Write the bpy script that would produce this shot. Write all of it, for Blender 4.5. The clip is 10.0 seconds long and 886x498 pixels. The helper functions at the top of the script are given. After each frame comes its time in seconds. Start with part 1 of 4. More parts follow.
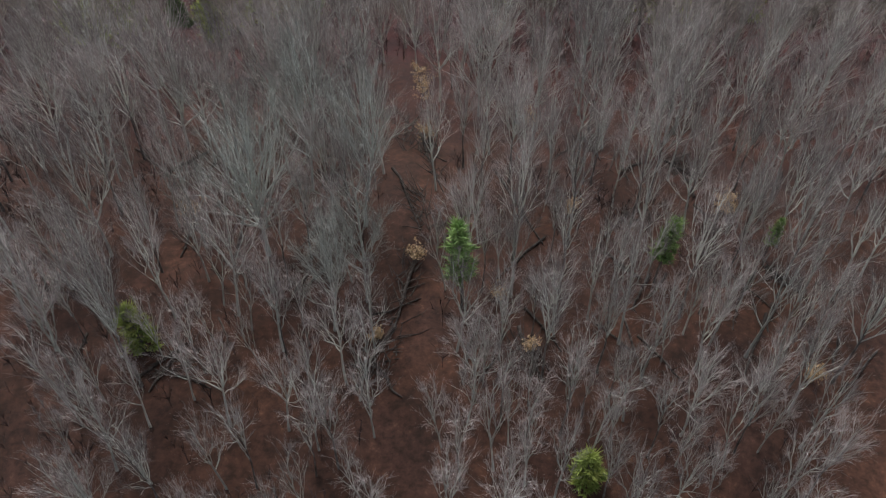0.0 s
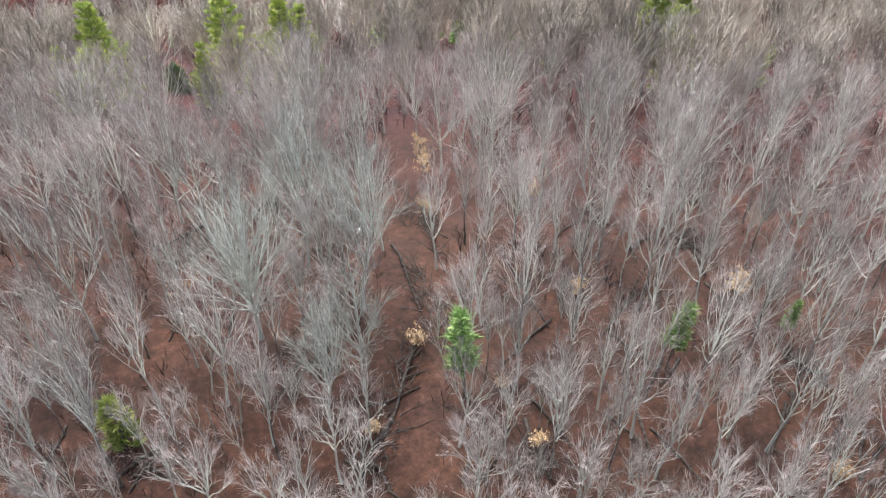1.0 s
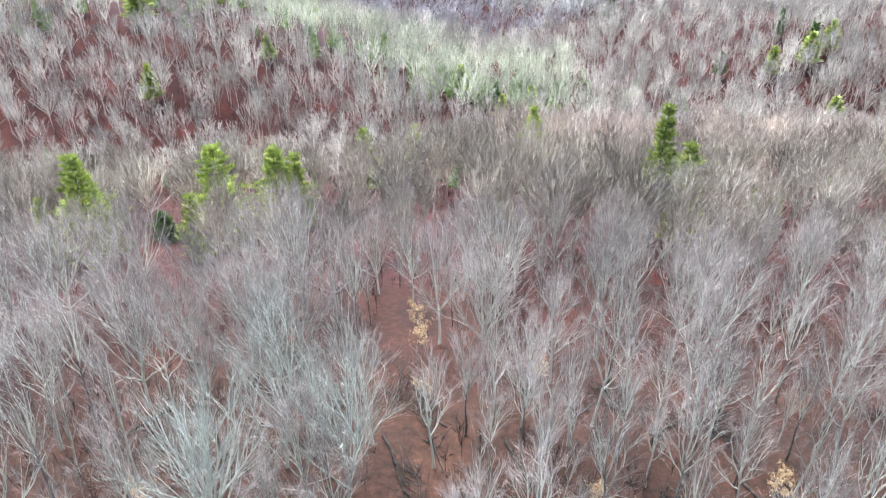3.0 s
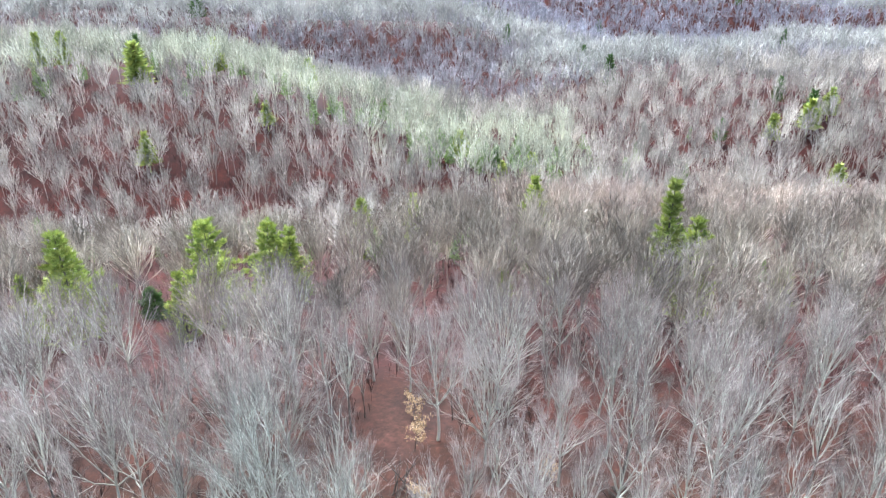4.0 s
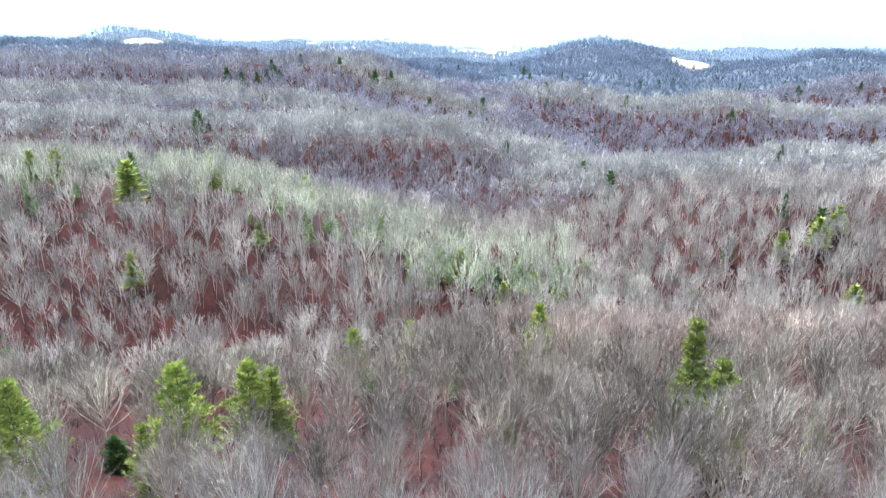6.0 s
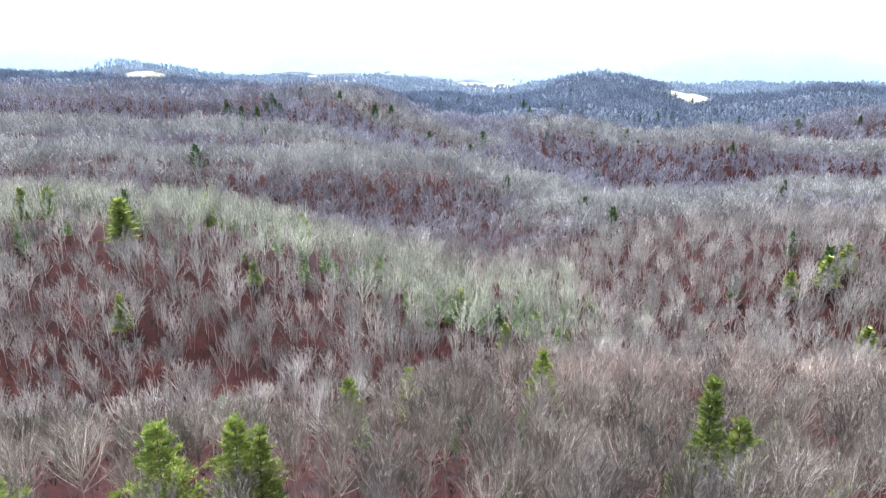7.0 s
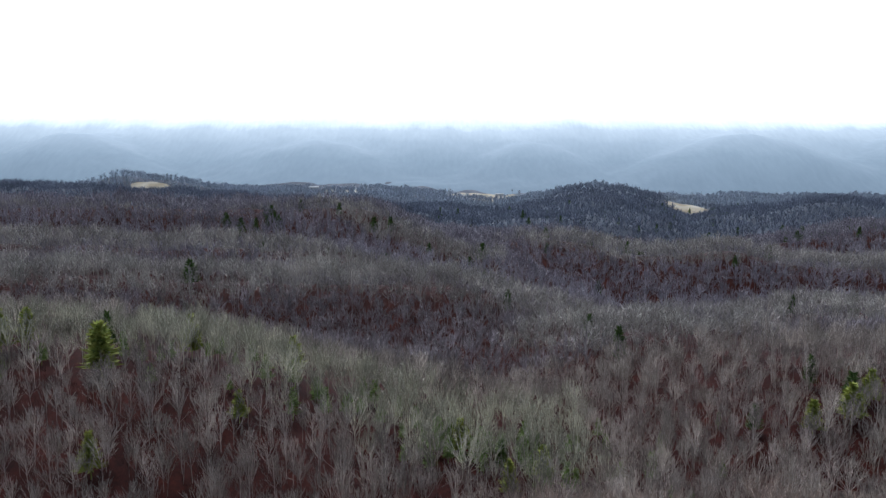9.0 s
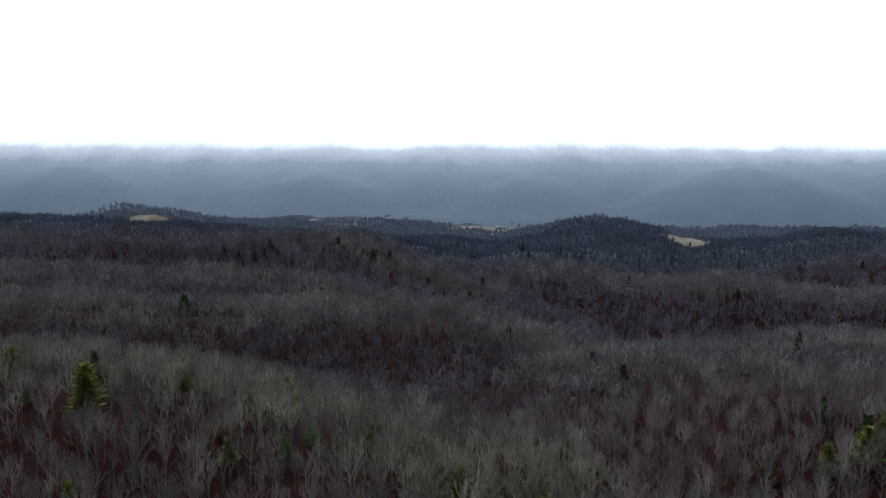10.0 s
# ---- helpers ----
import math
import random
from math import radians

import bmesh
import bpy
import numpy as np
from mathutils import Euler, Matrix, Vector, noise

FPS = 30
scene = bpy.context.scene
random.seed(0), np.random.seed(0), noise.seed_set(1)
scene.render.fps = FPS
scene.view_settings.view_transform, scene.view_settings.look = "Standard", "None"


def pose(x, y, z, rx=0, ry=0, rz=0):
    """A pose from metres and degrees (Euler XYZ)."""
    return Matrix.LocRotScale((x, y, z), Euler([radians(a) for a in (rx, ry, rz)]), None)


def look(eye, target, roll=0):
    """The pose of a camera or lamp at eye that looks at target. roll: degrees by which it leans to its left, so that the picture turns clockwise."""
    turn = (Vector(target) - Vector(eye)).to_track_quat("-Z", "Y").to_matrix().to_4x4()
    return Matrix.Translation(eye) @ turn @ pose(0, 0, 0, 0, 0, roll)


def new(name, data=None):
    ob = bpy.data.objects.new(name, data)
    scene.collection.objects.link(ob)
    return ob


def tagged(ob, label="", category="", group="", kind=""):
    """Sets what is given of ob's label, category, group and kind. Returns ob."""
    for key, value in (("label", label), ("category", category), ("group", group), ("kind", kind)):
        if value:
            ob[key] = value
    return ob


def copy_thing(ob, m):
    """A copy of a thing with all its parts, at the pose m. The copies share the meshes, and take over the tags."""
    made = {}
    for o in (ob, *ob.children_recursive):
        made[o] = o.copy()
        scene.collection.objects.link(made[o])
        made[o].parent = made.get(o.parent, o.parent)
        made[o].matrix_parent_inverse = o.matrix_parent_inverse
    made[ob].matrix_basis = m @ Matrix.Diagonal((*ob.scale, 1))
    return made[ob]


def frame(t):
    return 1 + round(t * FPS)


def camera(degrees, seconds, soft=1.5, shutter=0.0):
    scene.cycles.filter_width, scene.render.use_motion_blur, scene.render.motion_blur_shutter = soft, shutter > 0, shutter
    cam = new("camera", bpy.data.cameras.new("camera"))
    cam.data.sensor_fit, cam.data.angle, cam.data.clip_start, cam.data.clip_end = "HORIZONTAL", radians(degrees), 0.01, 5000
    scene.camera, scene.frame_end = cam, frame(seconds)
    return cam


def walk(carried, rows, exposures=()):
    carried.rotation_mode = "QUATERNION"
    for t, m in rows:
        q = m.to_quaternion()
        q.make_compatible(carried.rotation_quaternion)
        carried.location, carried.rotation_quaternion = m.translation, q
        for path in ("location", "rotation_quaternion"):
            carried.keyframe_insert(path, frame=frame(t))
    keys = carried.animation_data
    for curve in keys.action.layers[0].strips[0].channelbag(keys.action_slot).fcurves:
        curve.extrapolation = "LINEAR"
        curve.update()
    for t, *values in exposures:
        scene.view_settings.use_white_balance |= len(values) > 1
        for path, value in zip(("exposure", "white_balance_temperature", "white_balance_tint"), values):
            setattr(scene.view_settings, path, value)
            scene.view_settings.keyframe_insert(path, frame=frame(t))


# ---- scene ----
cam = camera(62.19, 10.0, 1.25)
# seconds, place in metres, then pitch, roll and yaw in degrees
PATH = [
    (0.0, 0.00, 0.00, 66.00, -44.35, -0.16, 0.01),
    (0.5, -0.02, 2.69, 66.04, -42.41, -0.19, 0.03),
    (1.0, -0.05, 5.51, 66.15, -40.41, -0.21, 0.05),
    (1.5, -0.02, 8.63, 66.17, -38.29, -0.22, 0.04),
    (2.0, 0.02, 11.81, 66.31, -35.95, -0.21, 0.03),
    (2.5, 0.07, 15.04, 66.36, -33.57, -0.17, 0.01),
    (4.0, 0.12, 25.59, 67.12, -26.79, -0.05, -0.07),
    (4.5, 0.13, 28.97, 67.23, -24.49, -0.04, -0.10),
    (5.0, 0.24, 32.62, 67.28, -22.20, -0.02, -0.10),
    (5.5, 0.37, 36.09, 67.47, -19.97, 0.01, -0.10),
    (7.0, 0.57, 47.96, 68.89, -16.15, 0.06, -0.09),
    (7.5, 0.73, 51.91, 69.57, -14.04, 0.07, -0.10),
    (8.0, 0.68, 55.79, 70.10, -11.89, 0.08, -0.12),
    (8.5, 0.75, 59.36, 70.68, -9.76, 0.11, -0.12),
    (9.0, 0.78, 63.24, 71.86, -7.84, 0.14, -0.11),
    (9.5, 0.86, 67.45, 72.09, -6.50, 0.15, -0.12),
    (10.0, 0.87, 71.68, 72.78, -5.30, 0.17, -0.13),
]
EXPOSURES = [(0.0, 1.0, 6040, 6), (0.3, 1.5, 6040, 6), (0.6, 2.03, 6040, 6), (1.0, 2.48, 6040, 6), (2.5, 2.81, 5730, 4), (4.5, 2.69, 5480, 1), (5.5, 2.53, 5430, 1), (7.0, 2.19, 5620, 7), (7.5, 1.87, 5620, 7), (8.0, 1.49, 5770, 10), (9.0, 0.29, 5770, 10), (10.0, -0.8, 5720, 10)]
walk(cam, [(t, pose(x, y, z, 0, 0, yaw) @ pose(0, 0, 0, 90 + pitch) @ pose(0, 0, 0, 0, 0, roll)) for t, x, y, z, pitch, roll, yaw in PATH], EXPOSURES)

SKY_GLOW = 3.0

# ---- light: an overcast sky, with a brighter patch added low ahead, apart from the sun ----
SUN_HEIGHT, SUN_TURN = radians(66), radians(-36)
sun_way = Vector((math.sin(SUN_TURN) * math.cos(SUN_HEIGHT), math.cos(SUN_TURN) * math.cos(SUN_HEIGHT), math.sin(SUN_HEIGHT)))
world = bpy.data.worlds.new("sky")
scene.world = world
world.use_nodes = True
wt = world.node_tree
wt.nodes.clear()


def link(tree, a, b):
    tree.links.new(a, b)


def node(tree, kind, **values):
    n = tree.nodes.new(kind)
    for key, value in values.items():
        setattr(n, key, value)
    return n


sky = node(wt, "ShaderNodeTexSky", sky_type="NISHITA", sun_disc=False, sun_elevation=SUN_HEIGHT, sun_rotation=SUN_TURN)
sky_gain = node(wt, "ShaderNodeVectorMath", operation="SCALE")
sky_gain.inputs[3].default_value = 0.02
link(wt, sky.outputs[0], sky_gain.inputs[0])
coord = node(wt, "ShaderNodeTexCoord")
cloud = node(wt, "ShaderNodeTexNoise")
cloud.inputs["Scale"].default_value = 2.2
cloud.inputs["Detail"].default_value = 5
squash = node(wt, "ShaderNodeMapping")
squash.inputs["Scale"].default_value = (1, 1, 3.5)
link(wt, coord.outputs["Generated"], squash.inputs[0])
link(wt, squash.outputs[0], cloud.inputs["Vector"])
# added glow, aimed low ahead so the sky in view stays white
toward = node(wt, "ShaderNodeVectorMath", operation="DOT_PRODUCT")
toward.inputs[1].default_value = Vector((0.02, 0.99, 0.12)).normalized()
link(wt, coord.outputs["Generated"], toward.inputs[0])
glow = node(wt, "ShaderNodeMapRange", interpolation_type="SMOOTHSTEP")
glow.inputs[1].default_value, glow.inputs[2].default_value = 0.66, 0.85
glow.inputs[3].default_value, glow.inputs[4].default_value = 0.14, SKY_GLOW
link(wt, toward.outputs["Value"], glow.inputs[0])
cloud_tone = node(wt, "ShaderNodeMapRange")
cloud_tone.inputs[1].default_value, cloud_tone.inputs[2].default_value = 0.3, 0.7
cloud_tone.inputs[3].default_value, cloud_tone.inputs[4].default_value = 0.8, 1.1
link(wt, cloud.outputs[0], cloud_tone.inputs[0])
cover = node(wt, "ShaderNodeMath", operation="MULTIPLY")
link(wt, glow.outputs[0], cover.inputs[0])
link(wt, cloud_tone.outputs[0], cover.inputs[1])
grey = node(wt, "ShaderNodeVectorMath", operation="SCALE")
grey.inputs[0].default_value = (0.95, 0.985, 1.03)
link(wt, cover.outputs[0], grey.inputs[3])
both = node(wt, "ShaderNodeVectorMath", operation="ADD")
link(wt, sky_gain.outputs[0], both.inputs[0])
link(wt, grey.outputs[0], both.inputs[1])
back = node(wt, "ShaderNodeBackground")
link(wt, both.outputs[0], back.inputs["Color"])
link(wt, back.outputs[0], node(wt, "ShaderNodeOutputWorld").inputs[0])

sun = new("sun", bpy.data.lights.new("sun", "SUN"))
sun.data.energy, sun.data.angle, sun.data.color = 1.6, radians(25), (1.0, 0.975, 0.94)
sun.matrix_world = look(sun_way * 50, (0, 0, 0))


# ---- materials ----
def material(name, colours, scale=1.0, rough=0.9, bump=0.3, detail=6.0, per_object=0.0, per_island=0.0, broad=0.0, broad_scale=0.03, stretch=(1, 1, 1), stops=(0.3, 0.7), metal=0.0, cell=0.0, drift=(), beyond=None, ragged_grain=0.5):
    """A surface of noise between colours, with bump, and shifts of tone by object, by island and over the land."""
    m = bpy.data.materials.new(name)
    m.use_nodes = True
    t = m.node_tree
    bsdf = t.nodes["Principled BSDF"]
    bsdf.inputs["Roughness"].default_value = rough
    bsdf.inputs["Metallic"].default_value = metal
    bsdf.inputs["Specular IOR Level"].default_value = 0.2
    place = node(t, "ShaderNodeNewGeometry")
    if per_object:
        place_out = node(t, "ShaderNodeTexCoord").outputs["Object"]
    else:
        place_out = place.outputs["Position"]
    mapping = node(t, "ShaderNodeMapping")
    mapping.inputs["Scale"].default_value = stretch
    link(t, place_out, mapping.inputs[0])
    grain = node(t, "ShaderNodeTexNoise")
    grain.inputs["Scale"].default_value, grain.inputs["Detail"].default_value = scale, detail
    grain.inputs["Roughness"].default_value = ragged_grain
    link(t, mapping.outputs[0], grain.inputs["Vector"])
    ramp = node(t, "ShaderNodeValToRGB")
    n = len(colours)
    while len(ramp.color_ramp.elements) < n:
        ramp.color_ramp.elements.new(0.5)
    for i, c in enumerate(colours):
        ramp.color_ramp.elements[i].position = stops[0] + (stops[1] - stops[0]) * i / max(1, n - 1)
        ramp.color_ramp.elements[i].color = (*c, 1)
    link(t, grain.outputs[0], ramp.inputs[0])
    colour = ramp.outputs[0]

    def toned(colour, source, low, high):
        span = node(t, "ShaderNodeMapRange")
        span.inputs[3].default_value, span.inputs[4].default_value = low, high
        link(t, source, span.inputs[0])
        gain = node(t, "ShaderNodeVectorMath", operation="SCALE")
        link(t, colour, gain.inputs[0])
        link(t, span.outputs[0], gain.inputs[3])
        return gain.outputs[0]

    if per_object:
        colour = toned(colour, node(t, "ShaderNodeObjectInfo").outputs["Random"], 1 - per_object, 1 + per_object)
    if per_island:
        few = node(t, "ShaderNodeMath", operation="POWER")
        few.inputs[1].default_value = 2.2
        link(t, place.outputs["Random Per Island"], few.inputs[0])
        colour = toned(colour, few.outputs[0], 1 - per_island, 1 + 1.2 * per_island)
    if cell:
        each = node(t, "ShaderNodeAttribute", attribute_name="tone")
        colour = toned(colour, each.outputs["Fac"], 1 - cell, 1 + cell)
        green = node(t, "ShaderNodeMath", operation="FRACT")
        times = node(t, "ShaderNodeMath", operation="MULTIPLY")
        times.inputs[1].default_value = 7.3
        link(t, each.outputs["Fac"], times.inputs[0])
        link(t, times.outputs[0], green.inputs[0])
        tint = node(t, "ShaderNodeMix", data_type="RGBA", blend_type="MULTIPLY")
        tint.inputs[7].default_value = (0.96, 1.0, 0.945, 1)
        link(t, green.outputs[0], tint.inputs[0])
        link(t, colour, tint.inputs[6])
        colour = tint.outputs[2]
    if broad:
        wide = node(t, "ShaderNodeTexNoise")
        wide.inputs["Scale"].default_value, wide.inputs["Detail"].default_value = broad_scale, 4
        link(t, place.outputs["Position"], wide.inputs["Vector"])
        colour = toned(colour, wide.outputs[0], 1 - 2 * broad, 1 + 2 * broad)
        if drift:
            hue = node(t, "ShaderNodeTexNoise")
            hue.inputs["Scale"].default_value, hue.inputs["Detail"].default_value = broad_scale * 0.6, 3
            link(t, place.outputs["Position"], hue.inputs["Vector"])
            sharp = node(t, "ShaderNodeMapRange")
            sharp.inputs[1].default_value, sharp.inputs[2].default_value = 0.35, 0.65
            link(t, hue.outputs[0], sharp.inputs[0])
            shift = node(t, "ShaderNodeMix", data_type="RGBA", blend_type="MULTIPLY")
            shift.inputs[7].default_value = (*drift, 1)
            link(t, sharp.outputs[0], shift.inputs[0])
            link(t, colour, shift.inputs[6])
            colour = shift.outputs[2]
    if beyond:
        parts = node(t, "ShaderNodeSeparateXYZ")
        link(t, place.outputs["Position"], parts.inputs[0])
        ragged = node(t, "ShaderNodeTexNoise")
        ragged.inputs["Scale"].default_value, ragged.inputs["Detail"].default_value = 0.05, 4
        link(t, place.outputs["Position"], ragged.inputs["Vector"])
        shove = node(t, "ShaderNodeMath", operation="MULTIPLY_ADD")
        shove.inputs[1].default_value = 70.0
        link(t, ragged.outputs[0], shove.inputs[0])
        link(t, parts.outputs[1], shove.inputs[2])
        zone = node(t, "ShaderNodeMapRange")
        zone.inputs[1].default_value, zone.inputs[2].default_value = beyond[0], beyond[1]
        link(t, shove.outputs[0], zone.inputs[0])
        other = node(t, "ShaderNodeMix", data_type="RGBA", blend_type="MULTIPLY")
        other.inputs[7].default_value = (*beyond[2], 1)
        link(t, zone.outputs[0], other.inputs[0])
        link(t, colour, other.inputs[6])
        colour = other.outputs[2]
    link(t, colour, bsdf.inputs["Base Color"])
    if bump:
        relief = node(t, "ShaderNodeBump")
        relief.inputs["Strength"].default_value = bump
        link(t, grain.outputs[0], relief.inputs["Height"])
        link(t, relief.outputs[0], bsdf.inputs["Normal"])
    return m


BARK = material("grey_bark", [(0.320, 0.304, 0.261), (0.474, 0.453, 0.394), (0.627, 0.603, 0.529)], 1.2, per_object=0.30, stretch=(1, 1, 0.3), stops=(0.25, 0.75))
BARK_PALE = material("lichened_bark", [(0.312, 0.308, 0.272), (0.437, 0.431, 0.383), (0.546, 0.539, 0.482)], 1.2, per_object=0.12, stretch=(1, 1, 0.3), stops=(0.25, 0.75))
TWIG_PALE = material("lichened_twigs", [(0.234, 0.222, 0.194), (0.351, 0.336, 0.295)], 0.5, per_object=0.12, per_island=0.22, bump=0)
BARK_DARK = material("dark_bark", [(0.05, 0.042, 0.036), (0.12, 0.102, 0.09), (0.24, 0.22, 0.20)], 1.6, per_object=0.3, stretch=(1, 1, 0.4))
TWIG = material("twig_bark", [(0.192, 0.155, 0.144), (0.364, 0.304, 0.280)], 0.5, per_object=0.42, per_island=0.25, bump=0)
WOODS = material("woods_bark", [(0.204, 0.164, 0.140), (0.320, 0.263, 0.225), (0.450, 0.376, 0.322)], 0.09, per_island=0.15, broad=0.2, broad_scale=0.022, bump=0, cell=0.78)
WOODS_RED = material("russet_woods_bark", [(0.301, 0.255, 0.235), (0.446, 0.387, 0.355), (0.603, 0.535, 0.487)], 0.09, per_island=0.15, broad=0.2, broad_scale=0.018, bump=0, cell=0.74)
WOODS_PALE = material("pale_woods_bark", [(0.327, 0.309, 0.250), (0.472, 0.445, 0.365), (0.627, 0.596, 0.499)], 0.09, per_island=0.15, broad=0.15, broad_scale=0.03, bump=0, cell=0.72)
# beige crest bark, toned paler as if lit, against the darker slopes
WOODS_MID = material("beige_lit_crest_bark", [(0.319, 0.294, 0.276), (0.460, 0.424, 0.401), (0.625, 0.582, 0.544)], 0.05, per_island=0.1, broad=0.15, broad_scale=0.014, bump=0, cell=0.32)
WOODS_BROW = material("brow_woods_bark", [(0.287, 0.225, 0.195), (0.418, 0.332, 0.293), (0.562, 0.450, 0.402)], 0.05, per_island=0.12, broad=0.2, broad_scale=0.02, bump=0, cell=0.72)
# purple-grey bark with bluish distance haze mixed into its colour
WOODS_FAR = material("hazed_purple_woods_bark", [(0.261, 0.239, 0.274), (0.372, 0.342, 0.389), (0.493, 0.457, 0.504)], 0.05, per_island=0.08, broad=0.15, broad_scale=0.009, bump=0, cell=0.3)
# purple-grey slope bark, its tone lowered to stand in for shade below crests
WOODS_DUSK = material("dusky_shaded_slope_bark", [(0.231, 0.204, 0.216), (0.339, 0.303, 0.322), (0.473, 0.422, 0.444)], 0.05, per_island=0.1, broad=0.15, broad_scale=0.014, bump=0, cell=0.32)
# bluer, then paler with distance: the haze is put into these bark colours
WOODS_BLUE = material("hazed_slate_woods_bark", [(0.183, 0.199, 0.253), (0.257, 0.278, 0.349), (0.332, 0.358, 0.431)], 0.03, per_island=0.08, broad=0.15, broad_scale=0.006, bump=0, cell=0.08)
WOODS_MIST = material("haze_paled_woods_bark", [(0.359, 0.398, 0.468), (0.445, 0.484, 0.569), (0.530, 0.571, 0.644)], 0.03, per_island=0.08, broad=0.12, broad_scale=0.006, bump=0, cell=0.12)
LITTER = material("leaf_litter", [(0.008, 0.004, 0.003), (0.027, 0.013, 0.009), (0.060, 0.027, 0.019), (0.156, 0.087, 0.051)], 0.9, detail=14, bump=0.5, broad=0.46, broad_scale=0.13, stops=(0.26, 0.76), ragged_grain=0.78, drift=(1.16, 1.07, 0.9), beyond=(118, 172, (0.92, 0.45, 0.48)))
NEEDLES = material("pine_needles", [(0.136, 0.182, 0.043), (0.325, 0.370, 0.090), (0.519, 0.524, 0.162)], 0.5, per_object=0.2, bump=0)
NEEDLES_DARK = material("dark_needles", [(0.04, 0.08, 0.025), (0.09, 0.15, 0.045), (0.16, 0.23, 0.07)], 0.5, per_object=0.2, bump=0)
NEEDLES_PALE = material("pale_needles", [(0.11, 0.17, 0.05), (0.21, 0.30, 0.095), (0.33, 0.42, 0.15)], 0.5, per_object=0.2, bump=0)
TAN_LEAVES = material("tan_leaves", [(0.34, 0.20, 0.10), (0.50, 0.34, 0.19), (0.62, 0.46, 0.29)], 1.5, per_object=0.15, bump=0)
DEAD_WOOD = material("dead_wood", [(0.018, 0.013, 0.011), (0.045, 0.034, 0.028), (0.085, 0.070, 0.060)], 2.0, per_object=0.3, stretch=(1, 1, 0.3))
BRUSH = material("dark_brush_and_shade", [(0.022, 0.013, 0.012), (0.044, 0.026, 0.025), (0.075, 0.050, 0.045)], 0.2, per_island=0.2, broad=0.15, broad_scale=0.05, bump=0, cell=0.5)
PASTURE = material("winter_pasture", [(0.330, 0.272, 0.180), (0.462, 0.404, 0.296), (0.528, 0.495, 0.414)], 0.03, bump=0, broad=0.1, broad_scale=0.01)
# turf tinted blue so the ground carries the same painted haze as the woods
VALLEY = material("hazed_valley_turf", [(0.069, 0.076, 0.097), (0.105, 0.117, 0.144), (0.147, 0.160, 0.185)], 0.03, bump=0, broad=0.2, broad_scale=0.008)
WHITE_WALL = material("white_siding", [(0.70, 0.70, 0.69), (0.82, 0.82, 0.80)], 0.4, bump=0)
GREY_ROOF = material("metal_roof", [(0.45, 0.46, 0.48), (0.62, 0.63, 0.65)], 0.4, rough=0.5, bump=0)
GLASS_DARK = material("dark_pane", [(0.02, 0.024, 0.03), (0.04, 0.045, 0.05)], 0.4, rough=0.15, bump=0)


# ---- the land ----
RIDGES = []


def ridge(slope, width, *crest):
    RIDGES.append((slope, width, np.array(crest, float)))


ridge(0.33, 60, (-420, 60, 0), (-90, 66, -1), (0, 70, 1.5), (60, 80, -4), (420, 120, -12))
ridge(0.36, 25, (-420, 350, 14), (-175, 365, -8), (-104, 330, -10), (-45, 366, -32), (26, 364, -58))
ridge(0.30, 30, (480, 370, -20), (175, 390, -26), (127, 461, -36), (70, 500, -46))
ridge(0.40, 30, (-560, 560, -2), (-171, 565, -22), (-27, 610, -36), (62, 600, -42), (120, 560, -58))
ridge(0.40, 30, (640, 600, -40), (257, 590, -52), (190, 570, -60))
ridge(0.38, 40, (-900, 960, -2), (-280, 1000, -8), (-127, 970, -6), (-58, 905, -28), (40, 860, -52))
ridge(0.38, 36, (40, 1020, -46), (90, 990, -43), (200, 880, -46), (290, 880, -50), (470, 850, -62))
ridge(0.40, 30, (-560, 700, -12), (-270, 720, -18), (-115, 745, -26), (-20, 720, -48))
ridge(0.34, 40, (900, 1200, -45), (620, 1150, -55), (480, 1120, -72))
ridge(0.26, 60, (-1700, 1800, 0), (-880, 1770, -24), (-630, 1770, -42), (-280, 1600, -46), (-60, 1500, -56))
ridge(0.36, 40, (-900, 2180, -10), (-800, 2160, -17), (-640, 2150, -44))
ridge(0.28, 60, (400, 1950, -30), (520, 1900, -52))
ridge(0.28, 60, (180, 1420, -62), (330, 1500, -58), (400, 1950, -34))
ridge(0.26, 70, (640, 1480, -56), (720, 1480, -40), (900, 1480, -36), (1500, 1500, -20))


def wobble(x, y, scale, seed):
    """Smooth rolling noise from a few crossed waves."""
    rng = np.random.RandomState(seed)
    z = np.zeros_like(x)
    for _ in range(7):
        a, p, k = rng.uniform(0, 6.283), rng.uniform(0, 6.283), rng.uniform(0.6, 1.7) * 6.283 / scale
        z += np.sin((x * math.cos(a) + y * math.sin(a)) * k + p)
    return z / 4.0


